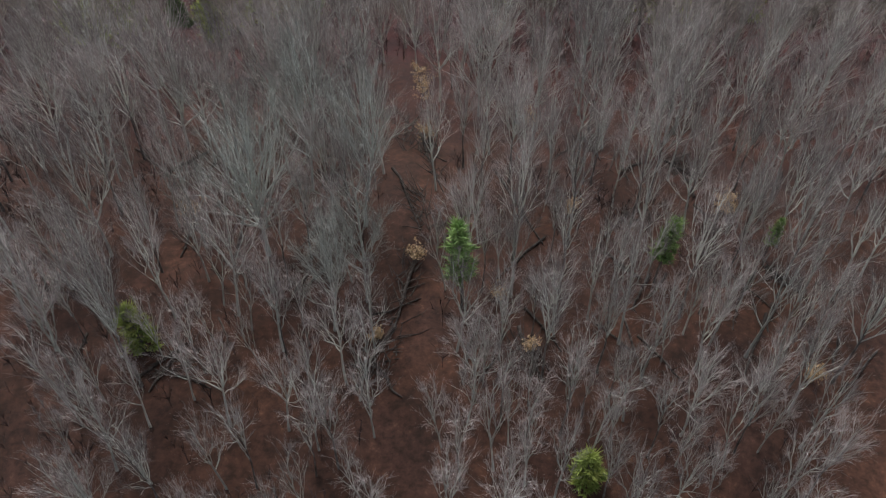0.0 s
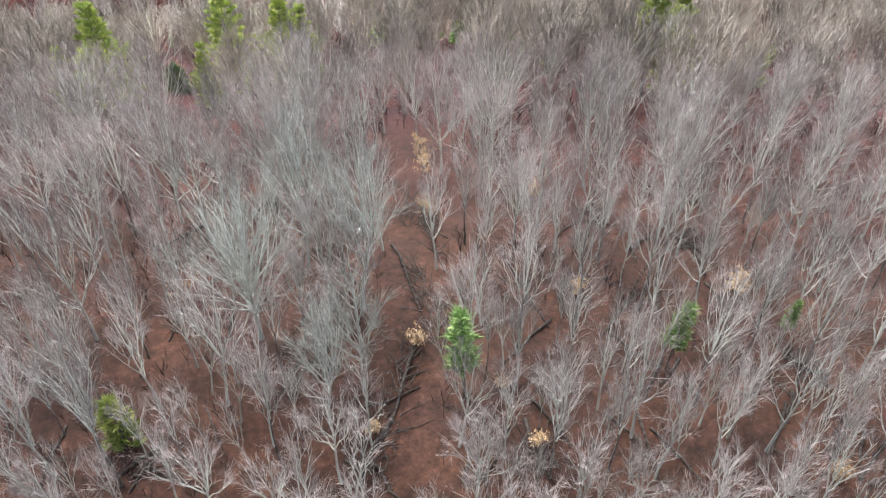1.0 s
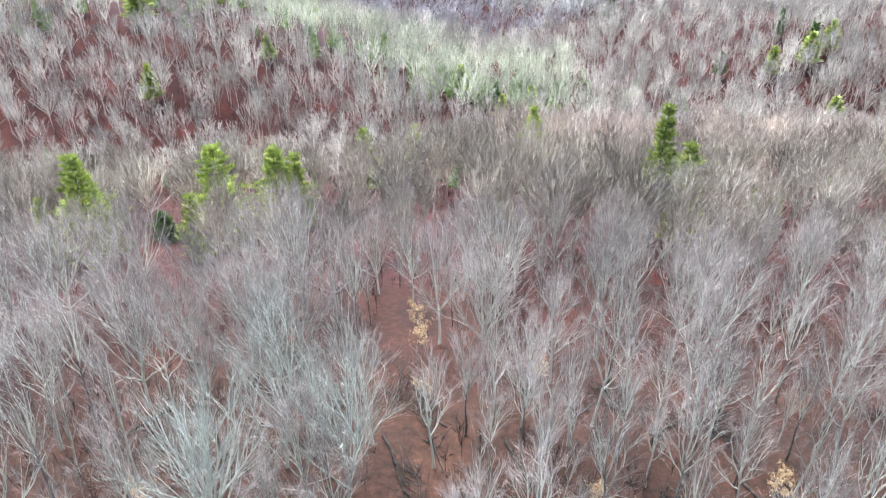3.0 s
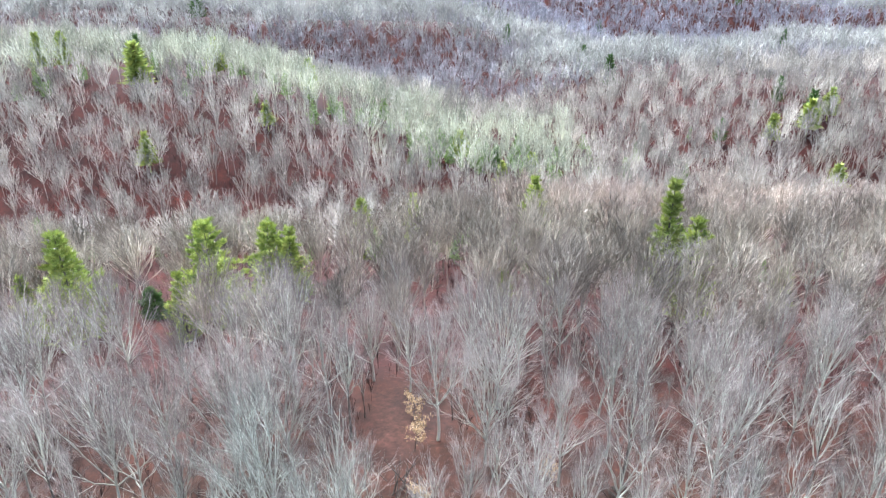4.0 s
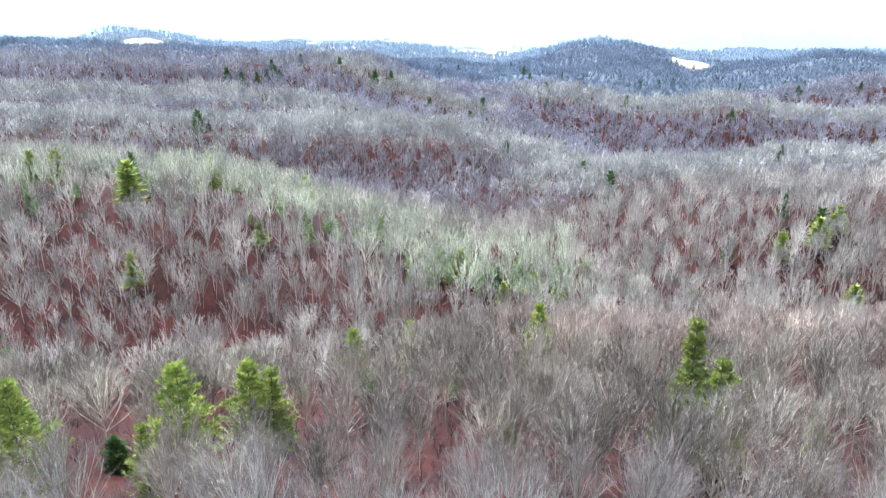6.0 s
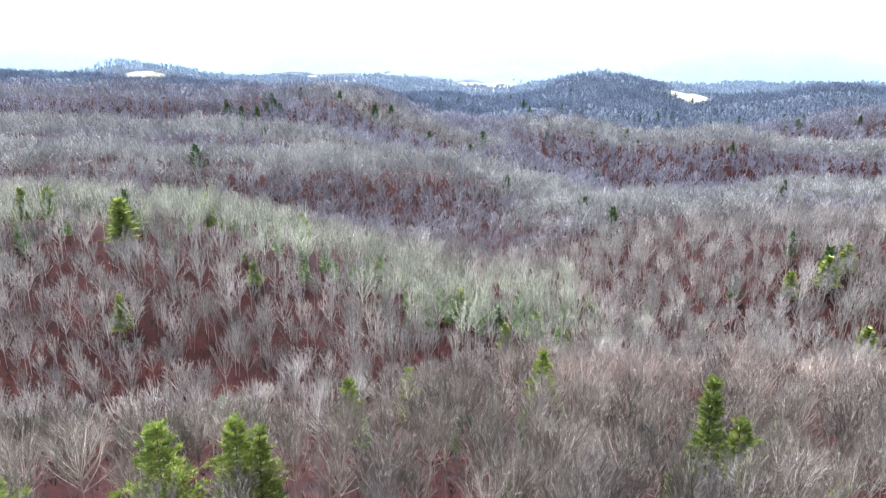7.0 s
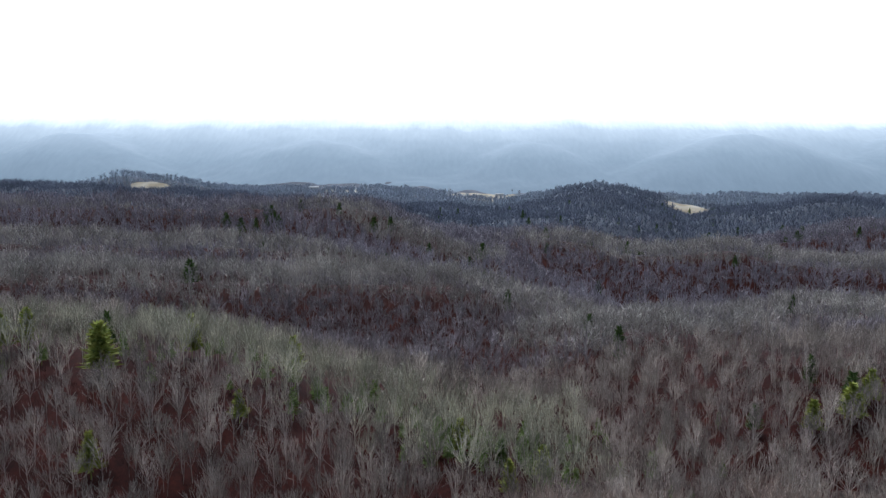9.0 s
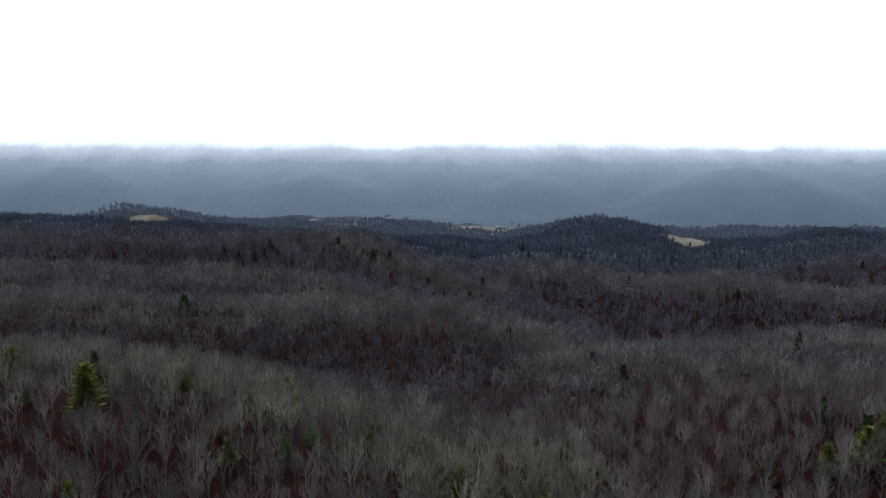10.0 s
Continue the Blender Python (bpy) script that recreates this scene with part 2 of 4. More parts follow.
def land(x, y):
    """Height of the ground at places x, y (arrays)."""
    x, y = np.asarray(x, float), np.asarray(y, float)
    floor = np.interp(y, [200, 330, 700, 1300, 1900, 2800], [-42, -54, -76, -86, -80, -74]) - 0.06 * np.clip(x, -200, 200)
    near = np.exp(-np.abs(y) / 600)
    k = 5.0
    total = np.exp(floor / k)
    for slope, width, crest in RIDGES:
        best = np.full(x.shape, -1e3)
        for a, b in zip(crest[:-1], crest[1:]):
            d = b[:2] - a[:2]
            s = np.clip(((x - a[0]) * d[0] + (y - a[1]) * d[1]) / (d @ d), 0, 1)
            away = np.hypot(x - a[0] - s * d[0], y - a[1] - s * d[1])
            best = np.maximum(best, a[2] + s * (b[2] - a[2]) - slope * (np.sqrt(away**2 + width**2) - width))
        total = total + np.exp(best / k)
    z = k * np.log(total)
    far = np.clip((y - 420) / 300, 0, 1)
    return z + 0.7 * wobble(x, y, 38, 3) + (2.5 - 1.6 * near + 2.5 * far) * wobble(x, y, 140, 4) + (1 - near) * (3 + 4 * far) * wobble(x, y, 330, 5)


def mesh_from(name, verts, faces, mat, smooth=False, second=None, split=0, tone=None):
    """A mesh from arrays of corners and of triangles or quads; faces from split on take the second material."""
    me = bpy.data.meshes.new(name)
    faces = np.asarray(faces, np.int32)
    n, c = faces.shape
    me.vertices.add(len(verts))
    me.vertices.foreach_set("co", np.asarray(verts, np.float32).ravel())
    me.loops.add(n * c)
    me.loops.foreach_set("vertex_index", faces.ravel())
    me.polygons.add(n)
    me.polygons.foreach_set("loop_start", np.arange(0, n * c, c, dtype=np.int32))
    if smooth:
        me.polygons.foreach_set("use_smooth", np.ones(n, bool))
    me.materials.append(mat)
    if second:
        me.materials.append(second)
        me.polygons.foreach_set("material_index", (np.arange(n) >= split).astype(np.int32))
    if tone is not None:
        me.attributes.new("tone", "FLOAT", "FACE").data.foreach_set("value", np.asarray(tone, np.float32))
    me.update(calc_edges=True)
    return me


def sheet(xs, ys, height):
    """A grid over xs and ys at the given height."""
    gx, gy = np.meshgrid(xs, ys)
    z = height(gx, gy)
    verts = np.stack([gx, gy, z], -1).reshape(-1, 3)
    w, h = len(xs), len(ys)
    i = (np.arange(h - 1)[:, None] * w + np.arange(w - 1)).ravel()
    return verts, np.stack([i, i + 1, i + w + 1, i + w], -1)


u = np.linspace(-1, 1, 200)
ground_x = 140 * np.sinh(4.1 * u) / 1.0
ground_y = np.r_[np.linspace(-900, -60, 14), np.linspace(-54, 420, 130), 420 + 2600 * np.linspace(0.012, 1, 110) ** 1.5]
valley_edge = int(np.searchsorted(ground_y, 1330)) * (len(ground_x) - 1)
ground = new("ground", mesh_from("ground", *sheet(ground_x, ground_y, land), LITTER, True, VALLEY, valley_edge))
tagged(ground, "rolling hills covered in reddish-brown fallen leaves", "ground", kind="structure")


# the mountain wall across the valley, its mist painted as glow, so far off that it does not shift
def mountain(x, y):
    k = 22.0
    total = np.exp(-78 / k) + 0 * x
    spurs = [(-1500, 3080, 130, 420), (-520, 3200, 100, 520), (380, 3220, 90, 460), (1230, 3080, 130, 560), (2050, 3080, 150, 400), (-2500, 3150, 150, 500)]
    for cx, cy, top, wide in spurs:
        away = np.hypot((x - cx) / wide, np.maximum(0, cy - y) / 420)
        total = total + np.exp((top - 230 * (np.sqrt(away**2 + 0.09) - 0.3)) / k)
    wall = -75 + 0.62 * np.clip(y - 3060 + 60 * wobble(x, y, 900, 8), 0, None)
    total = total + np.exp(np.minimum(wall, 600) / k)
    z = k * np.log(total) + 4 * wobble(x, y, 170, 9)
    rise = np.clip((y - 2450) / 380, 0, 1)
    return -110 + (z + 110) * rise * rise * (3 - 2 * rise)


def backdrop_material():
    m = bpy.data.materials.new("mist_glow_mountain")
    m.use_nodes = True
    t = m.node_tree
    bsdf = t.nodes["Principled BSDF"]
    bsdf.inputs["Roughness"].default_value = 1.0
    place = node(t, "ShaderNodeNewGeometry")
    parts = node(t, "ShaderNodeSeparateXYZ")
    link(t, place.outputs["Position"], parts.inputs[0])
    mapping = node(t, "ShaderNodeMapping")
    mapping.inputs["Scale"].default_value = (0.06, 0.02, 0.010)
    link(t, place.outputs["Position"], mapping.inputs[0])
    trees = node(t, "ShaderNodeTexNoise")
    trees.inputs["Scale"].default_value, trees.inputs["Detail"].default_value = 1.0, 6
    link(t, mapping.outputs[0], trees.inputs["Vector"])
    ramp = node(t, "ShaderNodeValToRGB")
    ramp.color_ramp.elements[0].position, ramp.color_ramp.elements[1].position = 0.3, 0.72
    ramp.color_ramp.elements[0].color, ramp.color_ramp.elements[1].color = (0.006, 0.009, 0.012, 1), (0.022, 0.028, 0.034, 1)
    link(t, trees.outputs[0], ramp.inputs[0])
    link(t, ramp.outputs[0], bsdf.inputs["Base Color"])
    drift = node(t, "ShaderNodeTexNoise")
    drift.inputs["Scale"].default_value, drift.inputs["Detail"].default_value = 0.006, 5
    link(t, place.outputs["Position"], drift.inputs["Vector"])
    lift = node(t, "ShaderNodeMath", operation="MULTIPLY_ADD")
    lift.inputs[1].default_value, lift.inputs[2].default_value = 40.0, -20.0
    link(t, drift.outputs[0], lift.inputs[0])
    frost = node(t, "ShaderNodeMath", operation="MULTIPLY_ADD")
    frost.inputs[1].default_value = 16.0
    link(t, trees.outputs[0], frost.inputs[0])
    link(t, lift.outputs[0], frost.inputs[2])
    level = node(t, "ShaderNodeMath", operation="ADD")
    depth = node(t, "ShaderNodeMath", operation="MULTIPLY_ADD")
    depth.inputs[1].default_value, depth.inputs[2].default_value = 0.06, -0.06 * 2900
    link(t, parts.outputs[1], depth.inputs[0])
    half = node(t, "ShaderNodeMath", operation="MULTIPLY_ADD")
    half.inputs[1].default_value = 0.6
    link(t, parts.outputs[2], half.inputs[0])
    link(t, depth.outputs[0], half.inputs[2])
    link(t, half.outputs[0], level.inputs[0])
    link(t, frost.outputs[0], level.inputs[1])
    # mist and low cloud are emitted colour, whiter with height and distance
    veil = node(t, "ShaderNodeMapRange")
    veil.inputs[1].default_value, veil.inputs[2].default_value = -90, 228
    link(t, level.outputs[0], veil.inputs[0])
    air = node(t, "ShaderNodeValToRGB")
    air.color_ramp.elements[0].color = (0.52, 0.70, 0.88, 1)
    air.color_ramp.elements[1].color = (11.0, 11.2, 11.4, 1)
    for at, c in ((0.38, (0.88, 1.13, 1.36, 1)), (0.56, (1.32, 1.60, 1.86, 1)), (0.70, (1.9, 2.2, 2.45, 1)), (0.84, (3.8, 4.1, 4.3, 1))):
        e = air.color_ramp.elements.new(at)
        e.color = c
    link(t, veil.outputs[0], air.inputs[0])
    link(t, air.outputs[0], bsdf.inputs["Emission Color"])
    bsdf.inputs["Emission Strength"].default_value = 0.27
    return m


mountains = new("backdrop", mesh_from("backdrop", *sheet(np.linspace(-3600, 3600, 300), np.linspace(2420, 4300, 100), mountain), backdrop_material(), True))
tagged(mountains, "blue-grey mountainside with mist and low white cloud painted as glow", "mountains", kind="structure")


# ---- trees ----
def frame_of(way):
    way = way / np.linalg.norm(way)
    side = np.cross(way, (0.31, 0.77, 0.55))
    side /= np.linalg.norm(side)
    return way, side, np.cross(way, side)


class Wood:
    """Collects tapered branches as rings of corners and triangles."""

    def __init__(self):
        self.verts, self.faces = [], []

    def limb(self, path, radii, sides):
        """A tapered tube along path; the last point is a tip if its radius is 0."""
        start = None
        for i, (p, r) in enumerate(zip(path, radii)):
            way = path[min(i + 1, len(path) - 1)] - path[max(i - 1, 0)]
            _, a, b = frame_of(way)
            base = len(self.verts)
            if r <= 0:
                self.verts.append(p)
                for j in range(sides):
                    self.faces.append((start + j, start + (j + 1) % sides, base))
                return
            for j in range(sides):
                w = 6.2832 * j / sides
                self.verts.append(p + r * (math.cos(w) * a + math.sin(w) * b))
            if start is not None:
                for j in range(sides):
                    j2 = (j + 1) % sides
                    self.faces.append((start + j, start + j2, base + j2))
                    self.faces.append((start + j, base + j2, base + j))
            start = base

    def sliver(self, p, q, width, rng, outward=None):
        """The thinnest twig: one narrow triangle, turned at random or with its face outward from the crown."""
        _, a, b = frame_of(q - p)
        if outward is None:
            w = rng.uniform(0, 3.1416)
            s = (math.cos(w) * a + math.sin(w) * b) * width / 2
        else:
            s = np.cross(q - p, outward + rng.normal(0, 0.25, 3))
            s *= width / 2 / max(np.linalg.norm(s), 1e-6)
        base = len(self.verts)
        self.verts += [p - s, p + s, q]
        self.faces.append((base, base + 1, base + 2))

    def mesh(self, name, mat):
        return mesh_from(name, np.array(self.verts), np.array(self.faces), mat)


def bent(rng, start, way, length, n, wander, lift):
    """A path of n steps from start along way, that wanders and lifts to the light."""
    pts, w = [start], way / np.linalg.norm(way)
    for _ in range(n):
        w = w + rng.normal(0, wander, 3) + np.array((0, 0, lift))
        w /= np.linalg.norm(w)
        pts.append(pts[-1] + w * length / n)
    return pts


def turned(rng, way, degrees):
    """A direction that leaves way by about that angle, to any side."""
    w, a, b = frame_of(way)
    p, t = rng.uniform(0, 6.2832), radians(degrees) * rng.uniform(0.65, 1.25)
    return math.cos(t) * w + math.sin(t) * (math.cos(p) * a + math.sin(p) * b)


def along(path, s):
    i = min(int(s * (len(path) - 1)), len(path) - 2)
    f = s * (len(path) - 1) - i
    return path[i] * (1 - f) + path[i + 1] * f, path[i + 1] - path[i]


def outward_from(p, height):
    """The way out of a crown whose heart lies at half the height of the tree."""
    way = p - np.array((0, 0, 0.5 * height))
    return way / max(np.linalg.norm(way), 1e-6)


def bare_tree(seed, height, fork, spread, counts, lean=0.0, girth=1.0):
    """Trunk, limbs and twigs of a bare broadleaf tree: limbs rise from the forks into a domed crown, and branch into a haze of fine twigs. counts: limbs, boughs on a limb, branches on a bough, twigs on a branch."""
    rng = np.random.RandomState(seed)
    trunk, limbs, twigs = Wood(), Wood(), Wood()
    r0 = 0.0090 * height * girth
    stem = bent(rng, np.array((0, 0, -0.5)), np.array((lean, 0, 1.0)), height * 0.86 + 0.5, 8, 0.045, 0.02)
    trunk.limb(stem, [r0 * 1.4] + [r0 * (1 - 0.93 * i / 8) for i in range(1, 9)], 6)
    n1, n2, n3, n4 = counts
    wide = spread * height
    for i in range(n1):
        a = 2.4 * i + rng.uniform(-0.5, 0.5)
        out = wide * math.sqrt((i + 0.4) / n1) * rng.uniform(0.75, 1.15)
        s = fork + (0.66 - fork) * (1 - i / n1) * rng.uniform(0.25, 1.0)
        p, _ = along(stem, s)
        side = np.array((math.cos(a), math.sin(a), 0.0))
        top = height * (1.0 - 0.40 * (out / wide) ** 2) * rng.uniform(0.86, 1.03)
        tip = p * (0.35, 0.35, 0) + side * out + np.array((lean * height * 0.6, 0, top))
        knee = p + (tip - p) * (0.56, 0.56, 0.44) + rng.normal(0, 0.012 * height, 3)
        limb = [(1 - f) ** 2 * p + 2 * f * (1 - f) * knee + f * f * tip + rng.normal(0, 0.006 * height, 3) * min(1, 4 * f) for f in (0, 0.17, 0.34, 0.5, 0.67, 0.84, 1.0)]
        reach = np.linalg.norm(tip - p)
        r1 = max(0.05, r0 * 0.50 * rng.uniform(0.6, 1.15))
        limbs.limb(limb, [r1, r1 * 0.88, r1 * 0.76, r1 * 0.62, r1 * 0.46, r1 * 0.3, 0.012], 4)
        for j in range(n2):
            s2 = 0.22 + 0.76 * (j + rng.uniform(0, 0.9)) / n2
            p2, w2 = along(limb, min(s2, 0.98))
            size2 = min(reach * (1.06 - 0.85 * s2) * rng.uniform(0.45, 0.8), 0.32 * height)
            bough = bent(rng, p2, turned(rng, w2, 25), size2, 3, 0.09, 0.10)
            r2 = max(0.028, r1 * 0.46 * (1.1 - 0.6 * s2))
            limbs.limb(bough, [r2, r2 * 0.75, r2 * 0.45, 0], 3)
            for k in range(n3):
                s3 = 0.15 + 0.84 * (k + rng.uniform(0, 0.95)) / n3
                p3, w3 = along(bough, min(s3, 0.99))
                size = height * rng.uniform(0.05, 0.11)
                w3 = turned(rng, w3, 27) + np.array((0, 0, 0.18))
                w3 /= np.linalg.norm(w3)
                twigs.sliver(p3, p3 + w3 * size, 0.038, rng, outward_from(p3, height))
                for m in range(n4):
                    p4 = p3 + w3 * size * rng.uniform(0.15, 0.95)
                    w4 = turned(rng, w3, 30) + np.array((0, 0, 0.14))
                    twigs.sliver(p4, p4 + w4 * size * rng.uniform(0.45, 0.95), 0.027, rng, outward_from(p4, height))
    return trunk, limbs, twigs


def conifer(seed, height, spread, bare, tiers, tufts, density=1.0):
    """Trunk and needle crown of a pine: uneven whorls of boughs, each a flat spray of upturned tufts of short needle blades."""
    rng = np.random.RandomState(seed)
    trunk, boughs, crown = Wood(), Wood(), Wood()
    stem = bent(rng, np.array((0, 0, -0.5)), np.array((0, 0, 1.0)), height + 0.2, 7, 0.012, 0.02)
    r0 = 0.013 * height
    trunk.limb(stem, [r0 * (1.1 - 0.98 * i / 7) for i in range(8)], 6)
    for i in range(tiers):
        s = bare + (0.985 - bare) * (i + rng.uniform(-0.2, 0.2)) / (tiers - 0.6)
        p, _ = along(stem, min(max(s, 0.05), 0.985))
        rise = min(1.0, max(0.0, (s - bare) / (1 - bare)))
        reach = spread * (0.05 + 0.95 * (1 - rise) ** 0.62) * min(1.0, 0.74 + rise * 1.6) * rng.uniform(0.75, 1.12)
        turn0 = rng.uniform(0, 6.28)
        for j in range(9):
            if rng.rand() < 0.12:
                continue
            a = turn0 + 6.2832 * j / 9 + rng.uniform(-0.3, 0.3)
            size = reach * rng.uniform(0.55, 1.2)
            bough = bent(rng, p, np.array((math.cos(a), math.sin(a), -0.05 + 0.5 * rise)), size, 3, 0.06, 0.06)
            boughs.limb(bough, [0.05, 0.04, 0.025, 0], 3)
            across = np.array((-math.sin(a), math.cos(a), 0.0))
            for k in range(int(tufts * (0.3 + 0.9 * size / spread)) + 2):
                f = rng.uniform(0.12, 1.0) ** 0.75
                q, w = along(bough, min(f, 0.99))
                q = q + across * rng.normal(0, 0.30) * size * (1.15 - f) + np.array((0, 0, rng.normal(0.05, 0.10)))
                w = w / np.linalg.norm(w) + across * rng.normal(0, 0.4)
                for _ in range(int(12 * density)):
                    way = w * 0.75 + rng.normal(0, 0.5, 3) * (1, 1, 0.7) + np.array((0, 0, 0.34))
                    crown.sliver(q, q + way * rng.uniform(0.3, 0.75), 0.21, rng)
    return trunk, boughs, crown


def part(name, mesh, parent, label=""):
    ob = new(name, mesh)
    ob.parent = parent
    return tagged(ob, label)


def at_ground(x, y, turn=0.0, size=1.0, dz=0.0, lean=0.0):
    z = float(land(np.array([x]), np.array([y]))[0])
    return Matrix.Translation((x, y, z + dz)) @ Euler((radians(lean), 0, turn)).to_matrix().to_4x4() @ Matrix.Scale(size, 4)


def put(model, m):
    """A copy of model at m, scaled as m is."""
    ob = copy_thing(model, m)
    ob.scale = m.to_scale()
    return ob


FAR = (0, -700, -40)
MODELS = {}


def tree_model(key, label, dark, *args, **more):
    trunk, limbs, twigs = bare_tree(*args, **more)
    pale = key in ("great", "pale")
    name, group = ("young_tree", "young trees on the near slope") if key.startswith("thin") else ("bare_tree", "bare trees on the near slope")
    base = new(name)
    part("trunk", trunk.mesh("trunk", BARK_DARK if dark else BARK_PALE if pale else BARK), base)
    crown = part("crown", limbs.mesh("crown", BARK_PALE if pale else BARK), base)
    part("outer_crown", twigs.mesh("outer_crown", TWIG_PALE if pale else TWIG), crown)
    MODELS[key] = (tagged(base, label, "tree", group), args[1])


tall = "tall bare grey broadleaf tree with upswept limbs"
wide = "bare pale grey tree with a broad open crown"
thin = "slender bare young tree with a narrow crown"
tree_model("tall_a", tall, False, 11, 22.0, 0.28, 0.25, (13, 6, 6, 5))
tree_model("tall_b", tall, True, 12, 23.0, 0.40, 0.17, (9, 6, 6, 4))
tree_model("tall_c", tall, False, 13, 21.0, 0.30, 0.13, (6, 6, 6, 4), girth=0.9)
tree_model("tall_d", tall, False, 14, 20.0, 0.34, 0.19, (9, 6, 6, 4), lean=0.06)
tree_model("wide_a", wide, False, 15, 21.0, 0.22, 0.33, (18, 7, 6, 5), girth=1.1)
tree_model("wide_b", wide, False, 16, 19.0, 0.26, 0.29, (14, 7, 6, 5))
tree_model("great", wide, False, 25, 22.0, 0.20, 0.36, (24, 8, 6, 5), girth=1.45)
tree_model("pale", "tall bare tree with a dense whitish crown", False, 26, 22.0, 0.26, 0.24, (15, 7, 6, 5))
tree_model("thin_a", thin, True, 17, 16.0, 0.36, 0.10, (5, 5, 5, 4), girth=0.85)
tree_model("thin_b", thin, False, 18, 14.0, 0.26, 0.12, (5, 5, 5, 4), girth=0.8, lean=0.1)
tree_model("thin_c", thin, False, 19, 12.0, 0.24, 0.14, (6, 5, 5, 4), girth=0.85)

# the trees that stand out: place, model, height, turn
PLACED = []


def stand(key, x, y, height, turn=0.0, label=""):
    model, tall_is = MODELS[key]
    ob = put(model, at_ground(x, y, turn, height / tall_is))
    tagged(ob, label)
    PLACED.append((x, y))


stand("great", -22, 66, 23, 0.4, "large bare tree with a wide whitish crown")
stand("pale", -10, 70, 23, 1.0)
stand("pale", -17.8, 77.5, 24, 2.0)
stand("tall_b", 10.2, 71, 20, 0.3)
stand("tall_c", 6.7, 86, 19, 1.2)
stand("tall_a", 9.8, 84, 18, 4.0)
stand("tall_b", 24.5, 71, 21, 2.1)
stand("tall_a", 22, 101, 23, 0.6)
stand("wide_b", 37, 97, 22, 2.6)
stand("tall_a", 56, 113, 22, 3.0)
stand("thin_a", 13.8, 76, 15, 0.9)
stand("tall_b", -33, 47, 22, 1.5)
stand("tall_a", -42, 66, 21, 0.2)
stand("thin_a", 12, 41, 16, 0.2)
stand("thin_b", 5, 37, 15, 1.4)
stand("wide_a", -21.8, 113, 23, 0.9, "large bare tree with a full broom-shaped crown")
stand("wide_a", 8.1, 111, 22, 2.2, "large bare tree with a full broom-shaped crown")
stand("wide_b", -43.9, 140, 14, 0.5, "pale branching bare tree in front of green pines")
stand("wide_a", 27.4, 120.5, 20, 4.1, "bare tree with a wide open crown of pale limbs")
for key, x, y, height in (("tall_d", 46.5, 149, 24), ("tall_c", 50.5, 152, 21), ("tall_a", -7.2, 131.6, 21), ("tall_d", 60, 153.6, 21), ("wide_b", 82, 168, 20), ("tall_a", 23.5, 147.5, 21), ("wide_b", -50.5, 115, 18), ("tall_b", -12.3, 103, 20), ("wide_b", -35, 100, 19), ("wide_b", 37, 116, 16), ("wide_a", 54, 124, 18), ("tall_d", 6.1, 107, 17), ("tall_b", 22.7, 95, 20), ("tall_a", -19.8, 86.7, 21), ("tall_b", -44.6, 88, 21), ("tall_d", -46, 82, 20), ("tall_b", 45.8, 93.7, 20), ("tall_a", 14.4, 93.7, 18), ("tall_d", 18.5, 85, 19), ("tall_b", -11.5, 86, 19), ("wide_b", 34, 134, 17), ("wide_a", 70, 138, 18), ("tall_a", 41, 146, 22), ("tall_a", 80, 148, 20), ("pale", -9, 58, 17), ("pale", -12.5, 54, 17), ("tall_d", -9.5, 64, 19), ("thin_b", -11, 61, 15), ("tall_a", 3, 62, 17), ("thin_b", 4.5, 67, 15), ("tall_d", 1.5, 51, 16), ("tall_a", -14, 70, 20), ("thin_c", 6.5, 52, 14), ("tall_d", -10.5, 47, 16), ("tall_a", 3.2, 45, 15), ("thin_b", -13, 44, 14)):
    stand(key, x, y, height, 0.37 * x)

rng = np.random.RandomState(5)


def crowded(x, y, gap):
    return any((x - a) ** 2 + (y - b) ** 2 < gap * gap for a, b in PLACED)


def in_glade(x, y):
    """The open strip of bare leaf litter that runs up the slope."""
    return (abs(x + 4.0 + 0.02 * (y - 60)) < 3.2) & (y > 30) & (y < 112)


keys_tall = ["tall_b", "tall_c", "tall_d", "tall_c"]
keys_thin = ["thin_a", "thin_b", "thin_c"]
PINE_SPOTS = [(-69, 144), (-47, 157), (-38, 168), (-33, 167), (-49, 145), (-61, 159), (-21.5, 209), (-8.3, 232), (27, 224)]


def by_pine(x, y):
    return any(abs(x - a * (1 - 0.5 * (b - y) / b)) < 6.0 and -5 < b - y < 19 for a, b in PINE_SPOTS)


def plant(amount, keys, y0, y1, low, high, gap):
    made = tries = 0
    while made < amount and tries < 30000:
        tries += 1
        y = rng.uniform(y0, y1)
        x = rng.uniform(-1, 1) * (14 + 0.64 * y)
        if in_glade(x, y) or crowded(x, y, rng.uniform(0.6, 1.2) * gap) or by_pine(x, y):
            continue
        stand(keys[rng.randint(len(keys))], x, y, rng.uniform(low, high), rng.uniform(0, 6.28))
        made += 1


plant(62, ["tall_a", "wide_b", "tall_a", "tall_d", "wide_a"], 84, 132, 16, 22, 8.6)
plant(74, ["tall_b", "tall_c", "tall_d", "tall_b", "tall_c"], 46, 90, 15, 21, 6.4)
plant(30, keys_tall, 22, 46, 13, 17, 5.5)
plant(105, keys_thin, 22, 62, 10, 17, 3.0)
plant(115, keys_thin, 50, 132, 7, 13, 3.8)

for model, _ in MODELS.values():
    for o in (model, *model.children_recursive):
        bpy.data.objects.remove(o, do_unlink=True)


